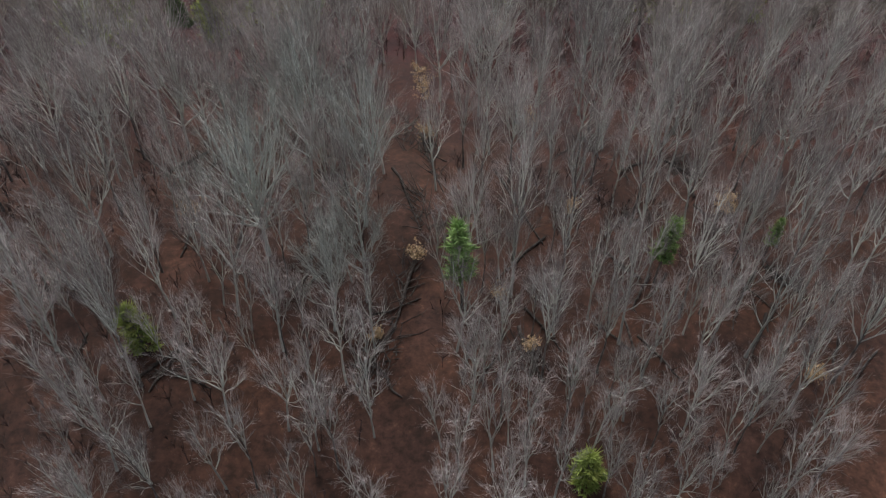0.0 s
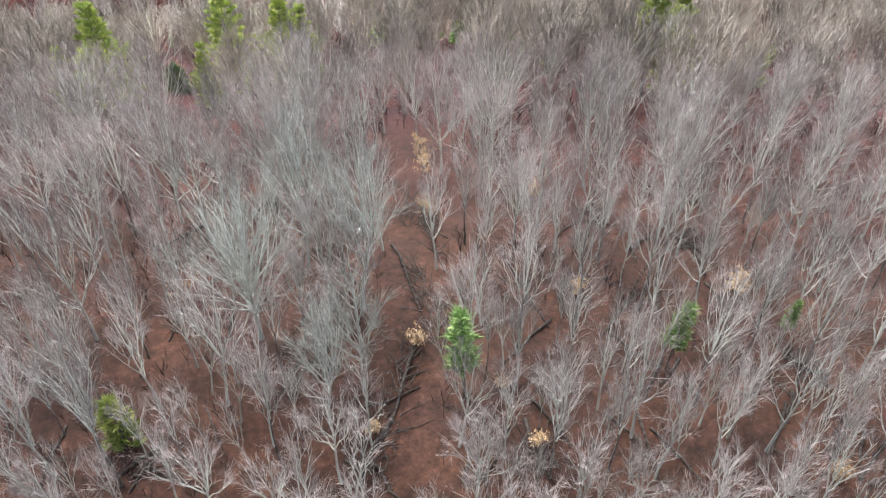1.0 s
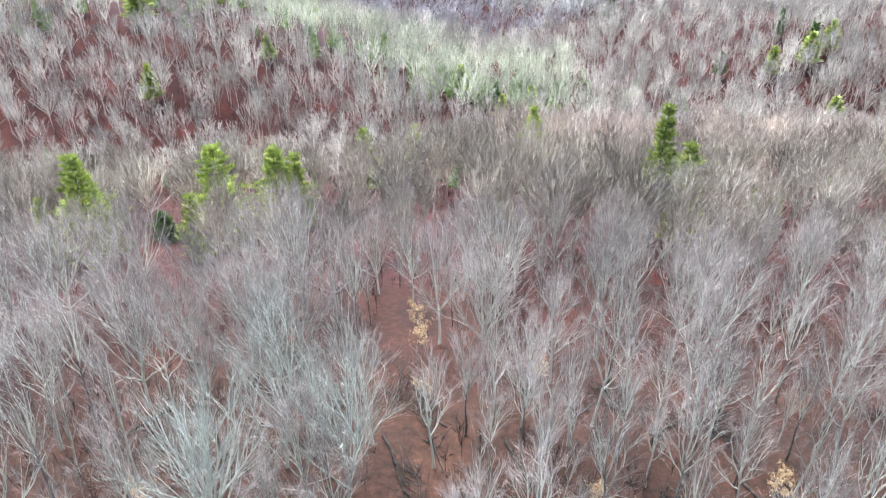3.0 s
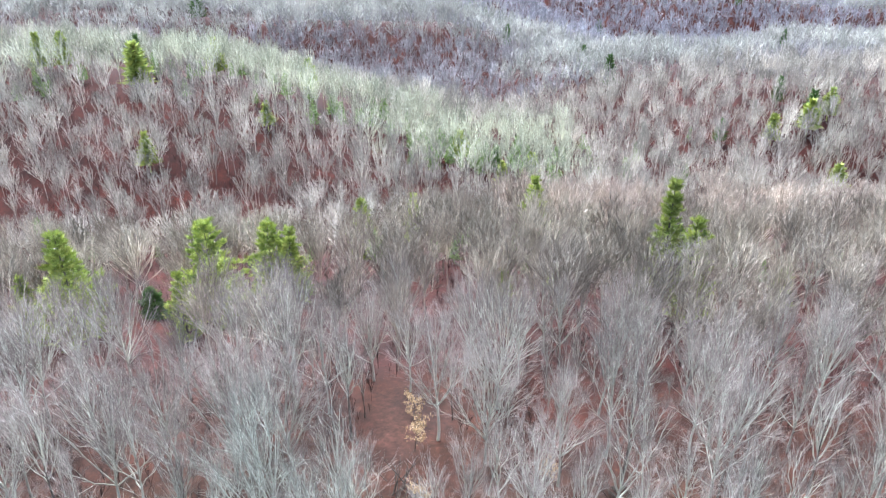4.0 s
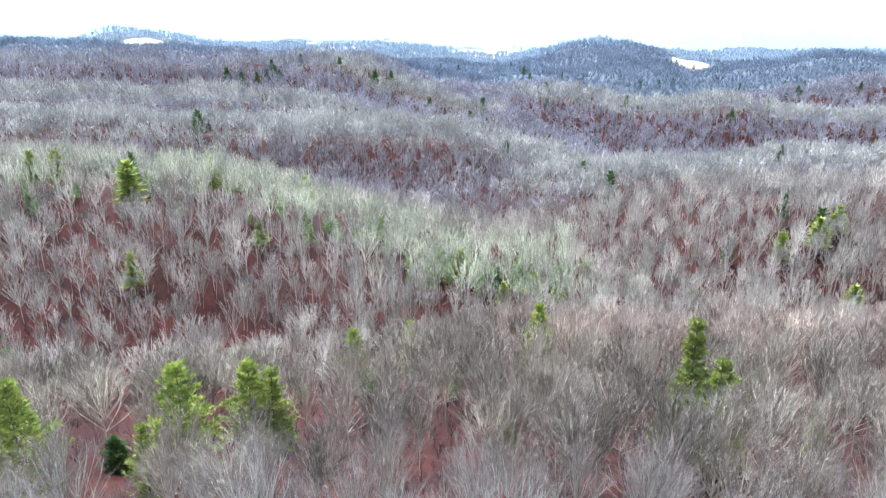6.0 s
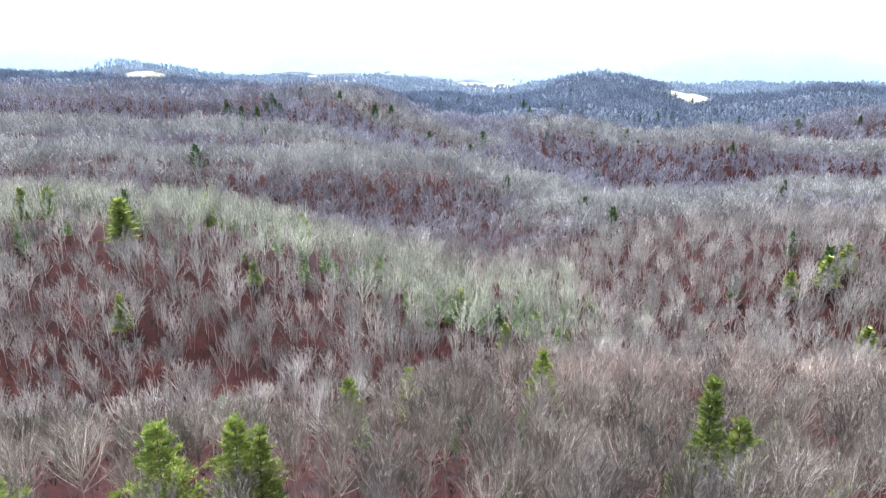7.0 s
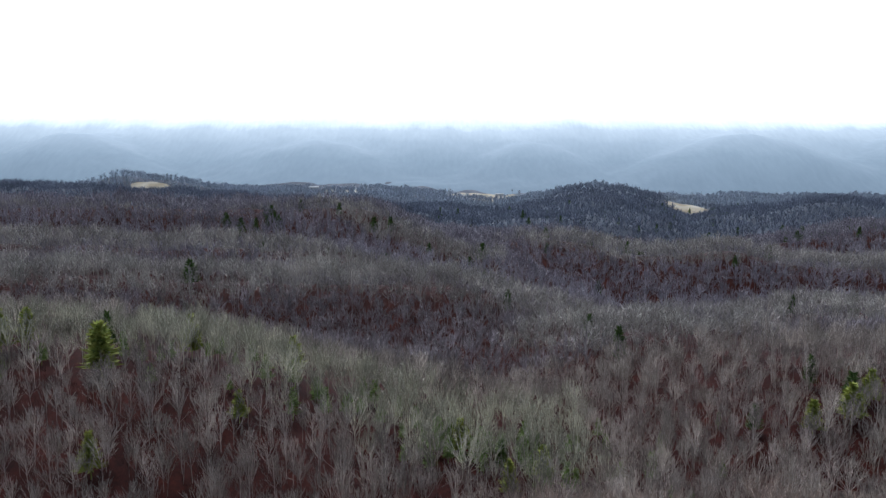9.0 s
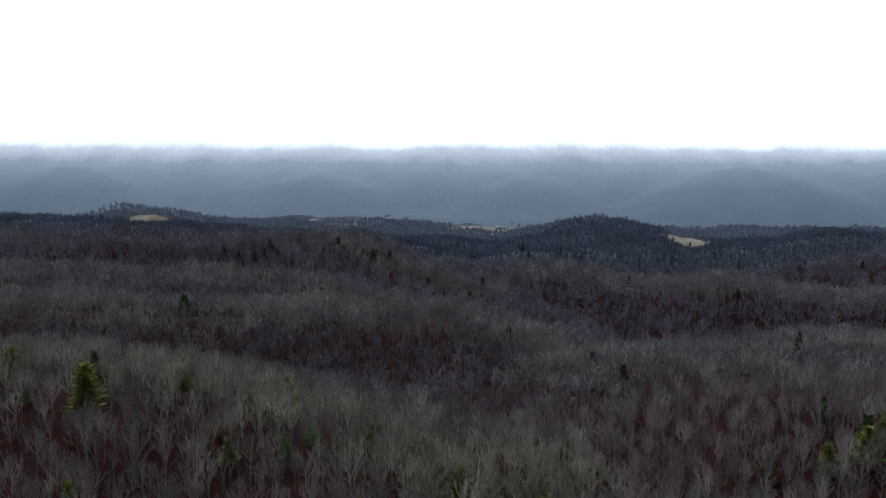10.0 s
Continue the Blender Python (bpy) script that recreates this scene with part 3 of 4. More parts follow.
# ---- the woods that nobody could count ----
def plain_tree(seed, counts, width, spread=0.24, fork=(0.24, 0.42)):
    """A bare tree of 1 m for the woods further off: a stem, upswept limbs, boughs and a haze of twigs, and how pale each face is. counts: limbs, boughs on a limb, twigs on a bough (on the limb where there are no boughs)."""
    r = np.random.RandomState(seed)
    w, pale = Wood(), []
    lean = r.normal(0, 0.03, 2)
    n1, n2, n3 = counts
    near = n2 >= 4
    split = r.uniform(*fork)

    def shade(value):
        pale.extend([value] * (len(w.faces) - len(pale)))

    if n2:
        w.limb([np.array((0, 0, -0.03)), np.array((*(lean * 0.6 + r.normal(0, 0.008, 2)), 0.42)), np.array((*lean, 0.86))], [0.0068, 0.0052, 0], 3)
    else:
        w.sliver(np.array((0, 0, -0.03)), np.array((*lean, 0.92)), max(0.016, width * 0.8), r)
    shade(0.9)
    for i in range(n1):
        a = 2.4 * i + r.uniform(-0.6, 0.6)
        out = spread * math.sqrt((i + 0.5) / n1) * r.uniform(0.75, 1.15)
        s = split + (0.66 - split) * (1 - i / n1) * r.uniform(0.2, 1.0)
        side = np.array((math.cos(a), math.sin(a), 0.0))
        p = np.array((*(lean * s), s))
        q = np.array((*lean, 0)) + side * out + np.array((0, 0, 1.0 - 0.30 * (out / spread) ** 2 * r.uniform(0.6, 1.3)))
        m = (p + q) / 2 + side * out * 0.10 + r.normal(0, 0.010, 3)
        if near:
            thick = 0.72 if n2 > 4 else 0.4
            w.limb([p, m, q], [width * thick, width * thick * 0.75, 0], 3)
        else:
            w.sliver(p, q, width * 1.2, r, outward_from(q, 1.1))
        shade(1.0 if n2 else 0.7)
        starts = []
        for j in range(n2):
            f = 0.2 + 0.76 * (j + r.uniform(0, 0.9)) / n2
            p2 = p + (m - p) * f * 2 if f < 0.5 else m + (q - m) * (f - 0.5) * 2
            d = turned(r, q - m, 25) + np.array((0, 0, 0.14))
            q2 = p2 + d * r.uniform(0.12, 0.26) * (1.15 - 0.55 * f)
            w.sliver(p2, q2, width * 0.9, r, outward_from(p2, 1.1))
            starts.append((p2, (p2 + q2) / 2, q2))
        shade(0.72)
        for p3, m3, q3 in starts or [(p, m, q)]:
            for k in range(n3):
                f = r.uniform(0.1 if n2 else 0.3, 1.0) ** 0.7
                p2 = p3 + (m3 - p3) * f * 2 if f < 0.5 else m3 + (q3 - m3) * (f - 0.5) * 2
                d = (q3 - m3) / np.linalg.norm(q3 - m3) * 0.7 + r.normal(0, 0.32 if n2 else 0.5, 3) + np.array((0, 0, 0.24))
                w.sliver(p2, p2 + d * r.uniform(0.06, 0.12) * (1.0 if n2 else 1.3), width * (0.6 if n2 else 1.05), r, outward_from(p2, 1.1))
        shade(0.26 if n2 > 4 else 0.36)
    return np.array(w.verts), np.array(w.faces), np.array(pale)


def pine_shape(seed, tiers, per, blade):
    """A 1 m evergreen for the distance: drooping tiers of narrow blades on a stem."""
    r = np.random.RandomState(seed)
    w = Wood()
    w.limb([np.array((0, 0, -0.03)), np.array((0, 0, 0.98))], [0.016, 0], 3)
    for i in range(tiers):
        s = 0.22 + 0.76 * i / tiers
        out = 0.27 * (1.05 - s) ** 0.7 * r.uniform(0.7, 1.15)
        for _ in range(per):
            a = r.uniform(0, 6.283)
            p = np.array((math.cos(a), math.sin(a), 0)) * out * r.uniform(0.0, 0.55) + np.array((0, 0, s))
            q = p + np.array((math.cos(a) * out, math.sin(a) * out, r.uniform(-0.01, 0.09)))
            w.sliver(p, q, blade, r)
    return np.array(w.verts), np.array(w.faces), np.full(len(w.faces), 0.5)


def scatter(shapes, x, y, height, seed, sink=0.0):
    """Copies of the 1 m shapes at x, y, all in one pair of arrays."""
    r = np.random.RandomState(seed)
    z = land(x, y) - sink
    pick = r.randint(len(shapes), size=len(x))
    verts, faces, tone, base = [], [], [], 0
    for i, (v, f, pale) in enumerate(shapes):
        k = np.where(pick == i)[0]
        a, h = r.uniform(0, 6.283, len(k)), height[k]
        fat = r.uniform(0.8, 1.3, len(k))
        c, s = np.cos(a)[:, None] * fat[:, None], np.sin(a)[:, None] * fat[:, None]
        out = np.stack([(v[:, 0] * c - v[:, 1] * s) * h[:, None] + x[k, None], (v[:, 0] * s + v[:, 1] * c) * h[:, None] + y[k, None], v[:, 2] * h[:, None] + z[k, None]], -1)
        verts.append(out.reshape(-1, 3))
        faces.append((f[None] + (base + np.arange(len(k))[:, None, None] * len(v))).reshape(-1, 3))
        tone.append((0.55 * r.rand(len(k))[:, None] + 0.5 * pale[None]).ravel())
        base += len(k) * len(v)
    return np.concatenate(verts), np.concatenate(faces), np.concatenate(tone)


def field_at(x, y):
    """Open land in the valley: no trees here."""
    out = np.zeros(np.shape(x), bool)
    for cx, cy, rx, ry in FIELDS:
        out |= ((x - cx) / rx) ** 2 + ((y - cy) / np.where(y > cy, ry, ry * 2.2)) ** 2 < 1.0
    return out


FIELDS = [(595, 1840, 55, 100), (-800, 2075, 55, 40), (135, 2420, 130, 90), (330, 2430, 90, 70), (-330, 2420, 100, 60), (-1000, 2270, 70, 60)]


def woods_places(seed, y0, y1, gap, spread=0.63, margin=24):
    """A jittered stand of trees between two distances, wider with distance."""
    r = np.random.RandomState(seed)
    w = margin + spread * y1
    gx, gy = np.meshgrid(np.arange(-w, w, gap), np.arange(y0, y1, gap))
    x, y = gx.ravel() + r.uniform(-0.55, 0.55, gx.size) * gap, gy.ravel() + r.uniform(-0.55, 0.55, gx.size) * gap
    if y0 == 268 or y0 == 190:
        bare = (x < 25 + 0.4 * (y - 300)) & (y > 226) & (y < 322)
    else:
        bare = np.zeros(len(x), bool)
    keep = (np.abs(x) < margin + spread * y) & ~field_at(x, y)
    thin_out = wobble(x, y, 70, seed) > -0.95
    keep &= thin_out | (r.rand(len(x)) < 0.4)
    keep &= ~bare | (r.rand(len(x)) < 0.8)
    if y0 < 210:
        keep &= np.array([not by_pine(a, b) for a, b in zip(x, y)])
    return x[keep], y[keep], r


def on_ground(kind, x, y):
    """Which places carry that kind of stand: the paler trees on the spur, the brow and the crests, or those between.
    Beyond the spur, crests are toned paler as if lit and slopes darker as shade.
    """
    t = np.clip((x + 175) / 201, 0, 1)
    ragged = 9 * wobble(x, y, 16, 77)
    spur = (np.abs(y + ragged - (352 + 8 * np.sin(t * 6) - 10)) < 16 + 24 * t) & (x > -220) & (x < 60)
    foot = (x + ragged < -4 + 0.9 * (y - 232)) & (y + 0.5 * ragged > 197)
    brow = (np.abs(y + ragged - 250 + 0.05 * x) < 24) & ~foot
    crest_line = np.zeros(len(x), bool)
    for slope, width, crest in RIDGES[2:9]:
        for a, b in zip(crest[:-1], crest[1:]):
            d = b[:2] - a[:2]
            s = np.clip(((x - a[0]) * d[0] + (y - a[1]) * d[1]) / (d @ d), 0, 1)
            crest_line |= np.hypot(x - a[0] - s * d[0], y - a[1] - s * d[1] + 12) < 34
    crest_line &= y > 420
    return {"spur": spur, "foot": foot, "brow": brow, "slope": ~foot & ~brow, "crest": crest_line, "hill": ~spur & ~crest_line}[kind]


def woods(name, label, mat, seed, y0, y1, gap, counts, width, tall=(13, 21), spread=0.24, stand=None, fork=(0.24, 0.42)):
    x, y, r = woods_places(seed, y0, y1, gap)
    h = r.uniform(*tall, len(x)) * (1 + 0.12 * wobble(x, y, 90, seed + 1))
    if stand is not None:
        k = on_ground(stand, x, y)
        x, y, h = x[k], y[k], h[k]
    shapes = [plain_tree(seed * 10 + i, counts, width, spread * (0.8 + 0.4 * (i % 3) / 2), fork) for i in range(9)]
    v, f, tone = scatter(shapes, x, y, h, seed + 2)
    return tagged(new(name, mesh_from(name, v, f, mat, tone=tone)), label, "woods", kind="stuff")


woods("woods_along_the_slope", "dense bare grey winter woods on the leaf-strewn slope", WOODS, 30, 128, 192, 8.8, (13, 6, 15), 0.0066, (13, 20), 0.28)
woods("woods_below_the_slope", "bare grey winter woods on the lower slope", WOODS, 31, 190, 268, 7.8, (11, 5, 12), 0.0080, (13, 20), 0.27, "slope")
woods("woods_on_the_brow", "pale bare woods on the brow of the slope", WOODS_BROW, 31, 190, 268, 7.6, (12, 5, 13), 0.0080, (15, 21), 0.27, "brow")
woods("woods_at_the_hill_foot", "bare pinkish-grey winter woods at the foot of the red hillside", WOODS_RED, 38, 190, 268, 6.4, (11, 4, 12), 0.0080, (9, 16), 0.28, "foot", (0.22, 0.40))
woods("woods_on_the_next_hill", "bare pinkish-grey winter woods on the red hillside", WOODS_RED, 32, 268, 430, 6.2, (10, 4, 12), 0.0088, (10, 18), 0.28, "hill", (0.22, 0.40))
woods("woods_on_the_spur", "whitish bare trees on the spur's crest", WOODS_PALE, 32, 268, 430, 7.0, (9, 4, 10), 0.0105, (13, 20), 0.30, "spur", (0.22, 0.40))
woods("woods_on_the_middle_crests", "beige bare woods along the crests of the middle hills, toned paler as if lit", WOODS_MID, 33, 430, 660, 6.6, (8, 0, 9), 0.020, (13, 21), 0.31, "crest", (0.34, 0.5))
woods("woods_on_the_middle_hills", "bare purple-grey winter woods on the middle hills, toned darker as shade", WOODS_DUSK, 33, 430, 660, 6.8, (8, 0, 9), 0.020, (12, 20), 0.31, "hill", (0.34, 0.5))
woods("woods_on_the_further_crests", "beige-grey bare woods along the further crests, toned paler as if lit", WOODS_MID, 36, 660, 960, 7.2, (8, 0, 5), 0.030, (13, 21), 0.32, "crest", (0.34, 0.5))
woods("woods_on_the_further_hills", "bare purple-grey winter woods on the further hills, haze in their colour", WOODS_FAR, 36, 660, 960, 7.4, (8, 0, 5), 0.030, (13, 21), 0.32, "hill", (0.34, 0.5))
woods("woods_on_the_far_hills", "purple-grey winter woods on far hills, haze in their colour", WOODS_FAR, 34, 960, 1300, 8.2, (7, 0, 4), 0.044, (13, 22), 0.33, None, (0.34, 0.5))
woods("woods_by_the_valley", "bare woods on low hills by the valley, tinted slate-blue as haze", WOODS_BLUE, 35, 1300, 1900, 9.4, (7, 0, 2), 0.060, (13, 22), 0.34, None, (0.34, 0.5))
woods("woods_across_the_valley", "woods beyond the valley fields, coloured pale blue as mist", WOODS_MIST, 37, 1900, 2480, 12.0, (6, 0, 1), 0.10, (13, 22), 0.36, None, (0.34, 0.5))


def brush(name, label, seed, y0, y1, gap, counts, width, spread, tall, least):
    x, y, r = woods_places(seed, y0, y1, gap)
    # denser on the left and downslope, where dark stems also stand in for shade
    patchy = (wobble(x, y, 45, 42) > np.where((x < -8) | (y > 120), least, 0.2)) & (~in_glade(x, y) | (y > 98))
    x, y = x[patchy], y[patchy]
    v, f, tone = scatter([plain_tree(seed * 10 + i, counts, width, spread, (0.05, 0.3)) for i in range(6)], x, y, r.uniform(*tall, len(x)), seed + 2)
    tagged(new(name, mesh_from(name, v, f, BRUSH, tone=tone)), label, "brush", kind="stuff")


brush("brush_on_the_near_slope", "thin dark stems and seedlings, thickened to stand in for shade under the bare trees", 41, 24, 135, 3.0, (7, 0, 4), 0.020, 0.34, (1.5, 5.0), -0.9)
brush("brush_on_the_hillside", "dark brown brush and seedlings, thickened to deepen shaded gaps on the hillside", 44, 135, 340, 3.9, (7, 0, 5), 0.028, 0.5, (1.2, 3.6), -0.45)


# ---- evergreens ----
def pine_model(label, group, mat, *args):
    trunk, boughs, needles = conifer(*args)
    base = new("pine_tree")
    part("trunk", trunk.mesh("trunk", BARK_DARK), base)
    crown = part("crown", boughs.mesh("crown", BARK_DARK), base)
    part("foliage", needles.mesh("foliage", mat), crown)
    return tagged(base, label, "pine tree", group)


bright = "tall bright yellow-green pine with layered boughs"
PINES = [pine_model(bright, "pines along the slope", NEEDLES, 51, 20.0, 7.6, 0.10, 14, 22), pine_model(bright, "pines along the slope", NEEDLES, 52, 20.0, 5.4, 0.10, 14, 17), pine_model("small green pine sapling", "young evergreens under the trees", NEEDLES, 53, 6.0, 1.9, 0.08, 8, 3), pine_model("slender young evergreen with a thin pale green crown", "young evergreens under the trees", NEEDLES_PALE, 54, 13.0, 1.9, 0.42, 9, 5, 0.6), pine_model(bright, "pines along the slope", NEEDLES, 55, 30.0, 4.2, 0.3, 18, 13), pine_model(bright, "pines along the slope", NEEDLES_DARK, 56, 6.0, 2.6, 0.05, 9, 12)]


def pine(kind, x, y, height, turn=0.0, label=""):
    tall_is = (20.0, 20.0, 6.0, 13.0, 30.0, 6.0)[kind]
    ob = put(PINES[kind], at_ground(x, y, turn, height / tall_is))
    tagged(ob, label)


pine(0, -69, 144, 23, 0.0)
pine(0, -47, 157, 23, 1.3)
pine(0, -37.5, 168, 20, 2.2)
pine(1, -33, 167, 19, 0.8)
pine(1, -49, 145, 15, 3.3)
pine(1, -80, 147, 15, 1.1)
pine(5, -61, 159, 7, 1.1, "small dark rounded evergreen among bare trees")
pine(1, -21.5, 209, 19, 4.0)
pine(1, -8.3, 232, 17, 5.0)
pine(1, 27, 224, 23, 2.4)
pine(4, 45, 156, 33, 0.5, "very tall yellow-green pine behind a pale bare tree")
pine(1, 51.5, 160, 24, 1.5)
pine(3, 2.2, 57, 14, 0.3)
pine(2, -34, 52, 7, 1.3)
pine(3, 26, 62, 11, 2.3)
pine(3, 42, 68, 7, 2.9)
pine(2, 14, 36, 6, 1.9)
for x, y, height in ((13.6, 164, 7), (27, 178, 8), (44, 165, 6), (47, 177, 8), (75, 166, 9), (57, 161, 7), (58, 195, 8)):
    pine(2, x, y, height, x, "low spreading evergreen shrub under bare trees")
for model in PINES:
    for o in (model, *model.children_recursive):
        bpy.data.objects.remove(o, do_unlink=True)

r = np.random.RandomState(61)
lone = [(94, 438, 22), (87, 481, 19), (166, 348, 17), (158, 366, 15), (124, 340, 13), (-170, 556, 21), (48, 575, 20), (-58, 909, 22), (-130, 344, 17), (23, 322, 14), (337, 648, 20), (255, 585, 18), (-230, 905, 22), (-200, 930, 20), (-185, 900, 20), (-120, 930, 18), (30, 820, 18)]
green_x, green_y, green_h = [list(v) for v in zip(*lone)]
for cx, cy, n, sx, sy in ((-210, 915, 9, 40, 25), (20, 815, 10, 90, 40), (250, 900, 14, 120, 60), (420, 1250, 40, 90, 90), (120, 1460, 30, 160, 120), (590, 1700, 26, 60, 40), (700, 1230, 24, 120, 60), (-560, 1150, 14, 120, 80)):
    green_x += list(cx + r.normal(0, sx, n))
    green_y += list(cy + r.normal(0, sy, n))
    green_h += list(r.uniform(15, 22, n))
v, f, _ = scatter([pine_shape(62 + i, 18, 20, 0.045) for i in range(4)], np.array(green_x, float), np.array(green_y, float), np.array(green_h, float), 66)
tagged(new("evergreens_on_the_hills", mesh_from("evergreens", v, f, NEEDLES_DARK)), "scattered dark green pines among the bare woods", "pine trees", kind="stuff")
bright_spots = np.array([(-174, 347, 19), (-166, 352, 18), (-122, 320, 21), (-102, 268, 15), (-98, 346, 18), (-60, 356, 17), (162, 340, 17), (145, 336, 15), (155, 295, 17), (176, 352, 16), (-67, 300, 12), (24, 300, 15), (38, 318, 15), (8, 330, 15)], float)
v, f, _ = scatter([pine_shape(92 + i, 16, 26, 0.07) for i in range(4)], *bright_spots.T, 96)
tagged(new("yellow_green_evergreens", mesh_from("evergreens", v, f, NEEDLES)), "scattered yellow-green pines along the spur and hillside", "pine trees", kind="stuff")
bush_x = np.concatenate([r.normal(12, 36, 64), r.normal(-110, 40, 26), r.normal(20, 60, 24)])
bush_y = np.concatenate([r.normal(336, 15, 64), r.normal(335, 12, 26), r.normal(205, 18, 24)])
v, f, _ = scatter([pine_shape(72 + i, 9, 22, 0.06) for i in range(3)], bush_x, bush_y, r.uniform(6, 13, len(bush_x)), 67)
tagged(new("evergreen_undergrowth", mesh_from("undergrowth", v, f, NEEDLES_PALE)), "patchy green undergrowth below the pale trees", "undergrowth", kind="stuff")


# ---- on the ground: fallen logs, leafy saplings, evergreen bush ----
def height_at(x, y):
    return float(land(np.array([float(x)]), np.array([float(y)]))[0])


def fallen_log(x0, y0, x1, y1, radius, label="dark fallen tree trunk lying on the leaves"):
    """A rotting trunk from one place to another, with a few broken branch stubs."""
    r = np.random.RandomState(int(abs(x0 * 31 + y0 * 17)) % 9999)
    a, b = np.array((x0, y0, height_at(x0, y0) + radius * 0.8)), np.array((x1, y1, height_at(x1, y1) + radius * 0.6))
    base = new("fallen_log")
    base.location = a
    path = [(b - a) * s + np.array((*r.normal(0, 0.12, 2), 0.15 * math.sin(3.1 * s))) for s in np.linspace(0, 1, 6)]
    wood = Wood()
    wood.limb(path, [radius * (1 - 0.11 * i) for i in range(6)], 7)
    part("trunk", wood.mesh("trunk", DEAD_WOOD), base)
    for _ in range(4):
        p, w = along(path, r.uniform(0.35, 0.95))
        stub = Wood()
        q = turned(r, w, 55) + np.array((0, 0, 0.5))
        stub.limb([p, p + q * 0.5, p + q * r.uniform(1.0, 2.6)], [radius * 0.35, radius * 0.25, 0], 4)
        part("branch", stub.mesh("branch", DEAD_WOOD), base)
    return tagged(base, label, "log", "fallen logs on the slope")


for spot in ((-33.4, 48.1, -29.5, 52.6, 0.22), (-31.3, 49.2, -25.5, 46.8, 0.2), (-3.4, 64.5, -5.8, 53.5, 0.26), (-9.1, 55.5, -2.6, 58.2, 0.16), (-5.6, 54.3, -9.6, 46.0, 0.3), (42.0, 66.5, 45.6, 61.0, 0.24),
             (9.6, 56.6, 13.4, 51.0, 0.18), (21.2, 56.0, 22.4, 47.0, 0.17), (8.6, 54.2, 10.5, 47.5, 0.25), (7.4, 81.2, 12.5, 66.8, 0.24), (33.2, 88.0, 36.4, 83.8, 0.28), (21.6, 94.0, 23.1, 86.0, 0.26)):
    fallen_log(*spot)
for spot in ((-6.8, 82.0, -2.9, 69.0, 0.22), (-3.5, 92.0, 0.0, 76.5, 0.24), (35.4, 79.0, 35.3, 91.0, 0.2), (24.6, 74.2, 19.0, 66.2, 0.22), (51.2, 86.8, 42.8, 74.0, 0.24), (35.2, 70.0, 40.4, 81.0, 0.18), (-50.6, 58.8, -46.6, 52.2, 0.22), (-48.0, 63.2, -39.5, 55.5, 0.2), (-8.0, 50.0, -4.6, 45.0, 0.22), (-10.5, 49.5, -6.0, 47.5, 0.16)):
    fallen_log(*spot)

r = np.random.RandomState(91)
for x, y in [(r.uniform(3, 52), r.uniform(50, 104)) for _ in range(26)] + [(r.uniform(-50, -12), r.uniform(44, 100)) for _ in range(14)]:
    turn, long = r.uniform(0.6, 2.4), r.uniform(4, 11)
    fallen_log(x, y, x + long * math.cos(turn), y - long * math.sin(turn), r.uniform(0.13, 0.24))


def brush_pile(x, y, length, turn, amount):
    """A dark tangle of fallen branches."""
    r = np.random.RandomState(int(abs(x * 19 + y * 5)) % 9999)
    base = new("brush_pile")
    base.location, base.rotation_euler = (x, y, height_at(x, y)), (0, 0, turn)
    for _ in range(amount * 3 // 4):
        wood = Wood()
        p = np.array((r.uniform(-0.5, 0.5) * length, r.normal(0, 0.8), r.uniform(0.05, 0.5)))
        w = np.array((1.0, r.normal(0, 0.7), r.normal(0.12, 0.22)))
        path = bent(r, p, w, r.uniform(2.0, 6.5), 3, 0.16, 0.0)
        wood.limb(path, [r.uniform(0.05, 0.12), 0.06, 0.04, 0], 4)
        part("branch", wood.mesh("branch", DEAD_WOOD), base)
    return tagged(base, "dark tangle of fallen branches on the leaf litter", "brush pile", "brush piles in the clearing")


for spot in ((-7.0, 51.0, 9, 1.1, 70), (-5.0, 60.5, 8, 1.4, 45), (-3.0, 73.0, 9, 1.9, 50), (-1.5, 84.0, 9, 1.8, 55), (-5.2, 90.0, 7, 1.5, 40), (9.5, 50.0, 6, 1.9, 35), (34.0, 86.0, 7, 0.9, 40), (24.0, 72.0, 6, 0.7, 35), (43.5, 64.0, 6, 2.2, 35), (-30.0, 49.5, 6, 0.6, 35), (-47.0, 60.0, 7, 2.4, 35), (22.0, 90.0, 6, 1.7, 35)):
    brush_pile(*spot)


def leafy_sapling(x, y, tall, wide, label):
    """A young beech or oak that keeps its dry leaves through the winter."""
    r = np.random.RandomState(int(abs(x * 13 + y * 7)) % 9999)
    stem, leaf = Wood(), Wood()
    path = bent(r, np.array((0, 0, -0.2)), np.array((0, 0, 1.0)), tall, 4, 0.06, 0.02)
    stem.limb(path, [0.06, 0.05, 0.04, 0.025, 0], 5)
    for _ in range(16):
        p, w = along(path, r.uniform(0.2, 0.95))
        way = turned(r, w, 62) * wide * r.uniform(0.5, 1.0)
        stem.limb([p, p + way], [0.02, 0], 3)
        for _ in range(26):
            q = p + way * r.uniform(0.2, 1.05) + r.normal(0, 0.22, 3)
            leaf.sliver(q, q + r.normal(0, 0.16, 3), 0.15, r)
    base = new("leafy_sapling")
    base.location = (x, y, height_at(x, y))
    part("stem", stem.mesh("stem", BARK_DARK), base)
    part("leaves", leaf.mesh("leaves", TAN_LEAVES), base)
    return tagged(base, label, "sapling", "saplings that keep their dry leaves")


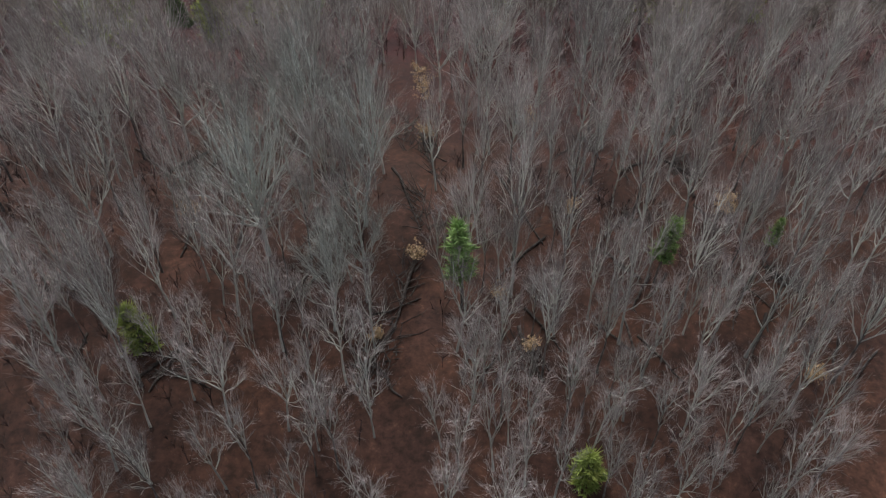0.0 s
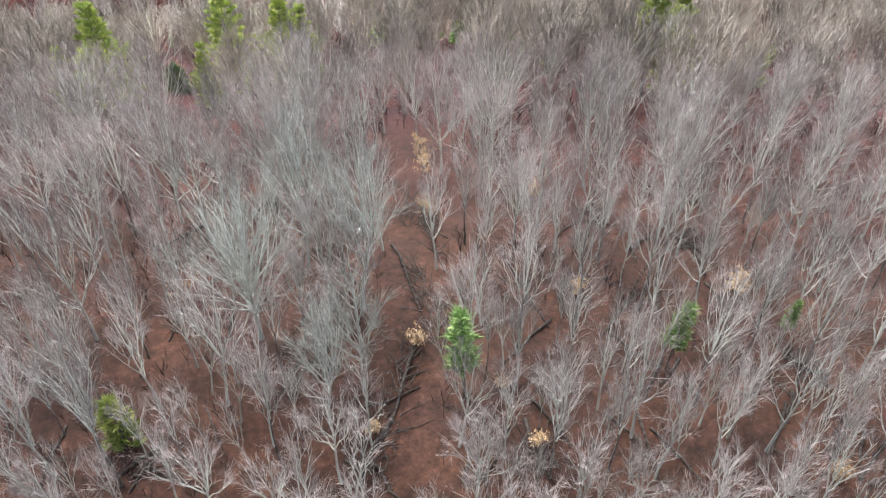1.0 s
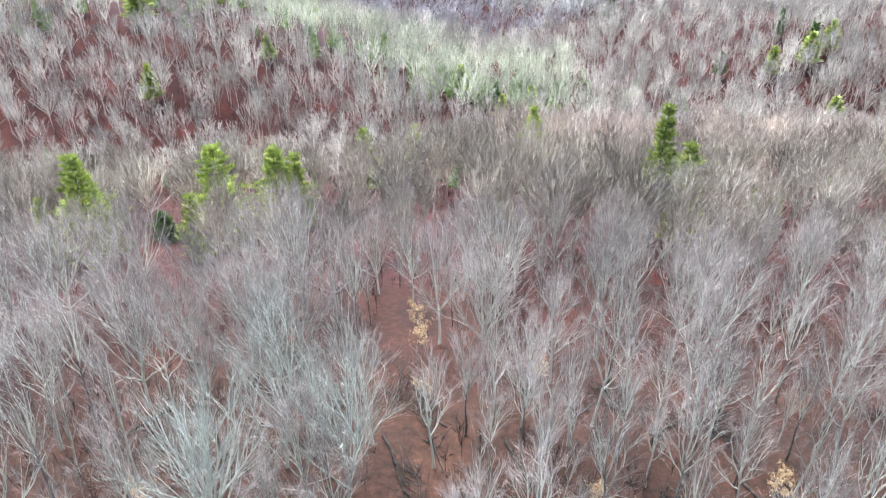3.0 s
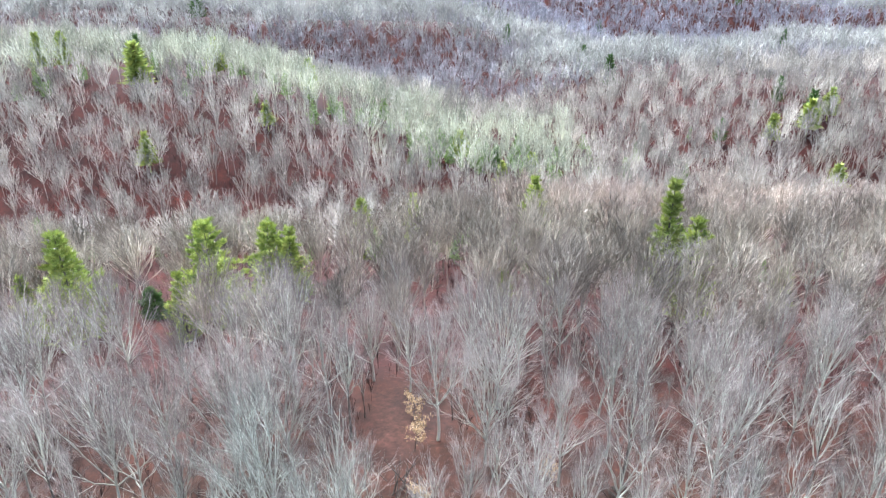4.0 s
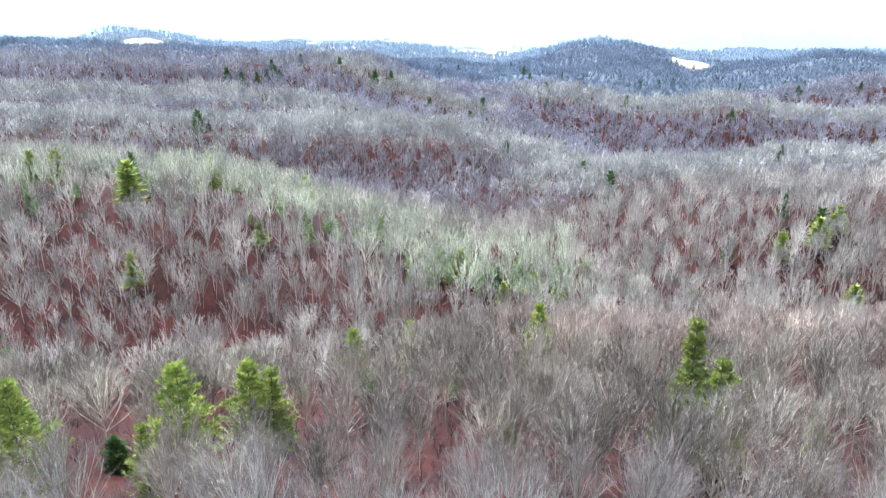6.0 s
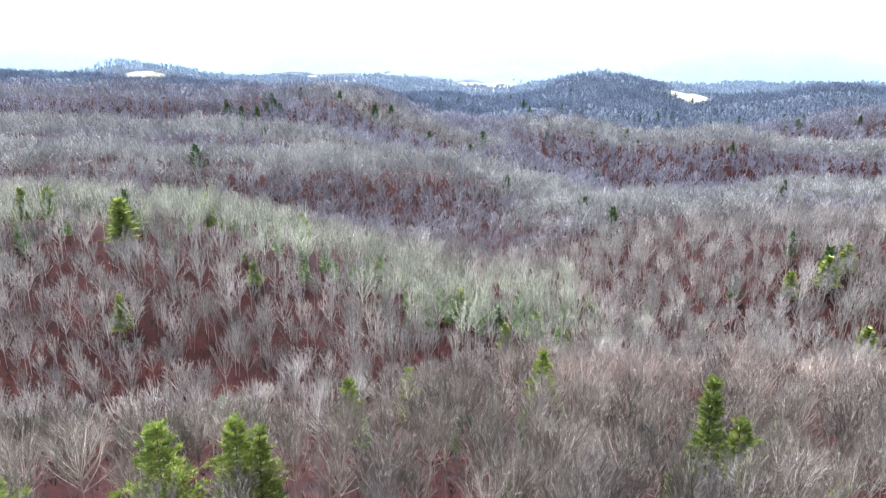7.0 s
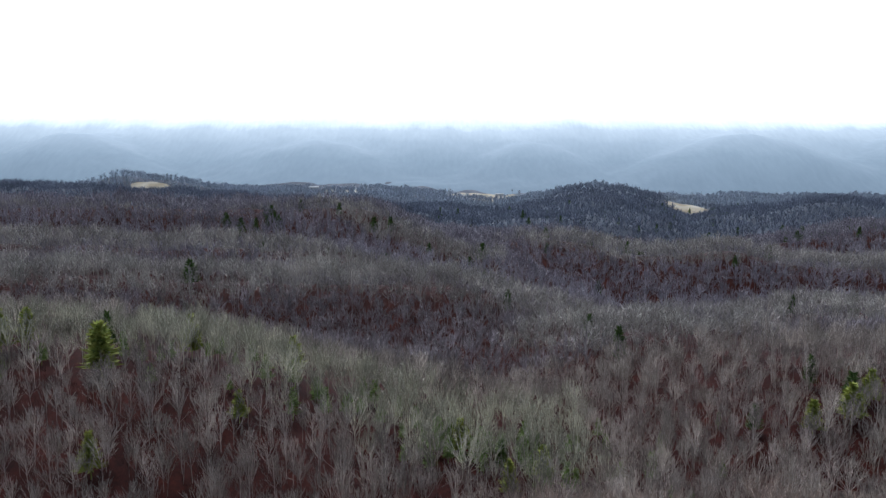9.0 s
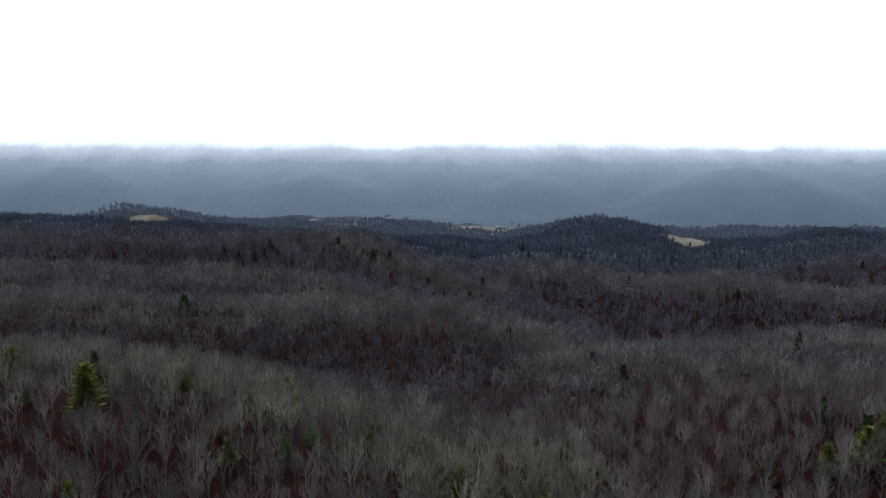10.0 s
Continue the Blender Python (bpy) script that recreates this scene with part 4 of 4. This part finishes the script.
pale, rusty = "small sapling holding pale tan dry leaves", "small sapling holding rusty orange dry leaves"
for x, y, tall, wide, label in ((-2.1, 89.6, 2.6, 2.0, pale), (-3.5, 100.0, 5.5, 2.2, pale), (-3.1, 64.4, 1.8, 2.0, rusty), (6.3, 58.3, 1.6, 1.2, rusty), (9.7, 51.0, 1.8, 1.2, rusty), (41.6, 48.9, 2.4, 1.6, rusty), (-7.7, 52.7, 2.0, 1.2, rusty), (40.1, 78.3, 2.2, 1.5, pale), (-33.6, 72.9, 3.2, 2.4, pale), (13.7, 95.5, 2.8, 1.8, pale), (38.5, 76.0, 3.0, 2.0, pale), (-3.9, 107.2, 4.0, 2.0, rusty), (17.0, 73.0, 2.0, 1.4, pale)):
    leafy_sapling(x, y, tall, wide, label)


# ---- the valley: pastures and farm buildings ----
def pasture(cx, cy, rx, ry):
    rings, spokes = 7, 40
    r = np.random.RandomState(int(abs(cx)))
    edge = 1 + 0.18 * np.sin(np.arange(spokes) * 6.283 / spokes * 3 + r.uniform(0, 6)) + 0.08 * r.normal(0, 1, spokes)
    verts, faces = [(cx, cy)], []
    for i in range(1, rings + 1):
        for j in range(spokes):
            a = 6.283 * j / spokes
            verts.append((cx + rx * edge[j] * i / rings * math.cos(a), cy + ry * edge[j] * i / rings * math.sin(a)))
    for j in range(spokes):
        faces.append((0, 1 + j, 1 + (j + 1) % spokes))
        for i in range(rings - 1):
            p, q = 1 + i * spokes + j, 1 + i * spokes + (j + 1) % spokes
            faces += [(p, p + spokes, q + spokes), (p, q + spokes, q)]
    verts = np.array(verts)
    z = land(verts[:, 0], verts[:, 1]) + 1.5
    ob = new("pasture", mesh_from("pasture", np.c_[verts, z], faces, PASTURE, True))
    return tagged(ob, "pale straw-coloured winter pasture in the valley", "field", kind="structure")


for spot in FIELDS:
    pasture(*spot)


def box(name, size, at, mat, parent):
    sx, sy, sz = size
    bm = bmesh.new()
    bmesh.ops.create_cube(bm, size=1.0, matrix=Matrix.Translation((at[0], at[1], at[2] + sz / 2)) @ Matrix.Diagonal((sx, sy, sz, 1)))
    me = bpy.data.meshes.new(name)
    bm.to_mesh(me)
    bm.free()
    me.materials.append(mat)
    return part(name, me, parent)


def farm_building(x, y, length, depth, eaves, turn):
    """A gabled white building with a metal roof, doors and windows."""
    base = new("farm_building")
    base.location, base.rotation_euler = (x, y, height_at(x, y) + 1.2), (0, 0, turn)
    wall = box("wall", (length, depth, eaves), (0, 0, 0), WHITE_WALL, base)
    rise, over = depth * 0.3, 0.6
    hx, hy = length / 2 + over, depth / 2 + over
    v = [(sx * hx, sy * hy, eaves - 0.1 + dz) for dz in (0, 0.35) for sx in (-1, 1) for sy in (-1, 1)] + [(sx * hx, 0, eaves + rise + dz) for dz in (0, 0.35) for sx in (-1, 1)]
    faces = [(4, 6, 11), (4, 11, 10), (7, 5, 10), (7, 10, 11), (0, 9, 2), (0, 8, 9), (3, 9, 8), (3, 8, 1), (0, 4, 10), (0, 10, 8), (1, 8, 10), (1, 10, 5), (2, 9, 11), (2, 11, 6), (3, 7, 11), (3, 11, 9), (0, 2, 6), (0, 6, 4), (1, 5, 7), (1, 7, 3)]
    part("roof", mesh_from("roof", np.array(v), faces, GREY_ROOF), base)
    for i in range(4):
        box("window", (1.6, 0.2, 1.5), ((i - 1.5) * length / 5, -depth / 2 - 0.05, eaves * 0.4), GLASS_DARK, base)
    box("door", (2.6, 0.25, 3.0), (length * 0.42, -depth / 2 - 0.05, 0), DEAD_WOOD, base)
    return tagged(base, "white gabled farm building with a pale metal roof", "building", "farm buildings in the valley")


for spot in ((-1010, 2260, 34, 14, 6, 0.2), (-985, 2285, 22, 12, 5, -0.3), (-1040, 2290, 18, 10, 5, 0.5), (-410, 2430, 32, 14, 6, 0.1), (315, 2440, 36, 14, 6, -0.2), (345, 2455, 20, 12, 5, 0.3), (190, 2470, 26, 12, 5, 0.1), (-250, 2440, 22, 12, 5, 0.2)):
    farm_building(*spot)
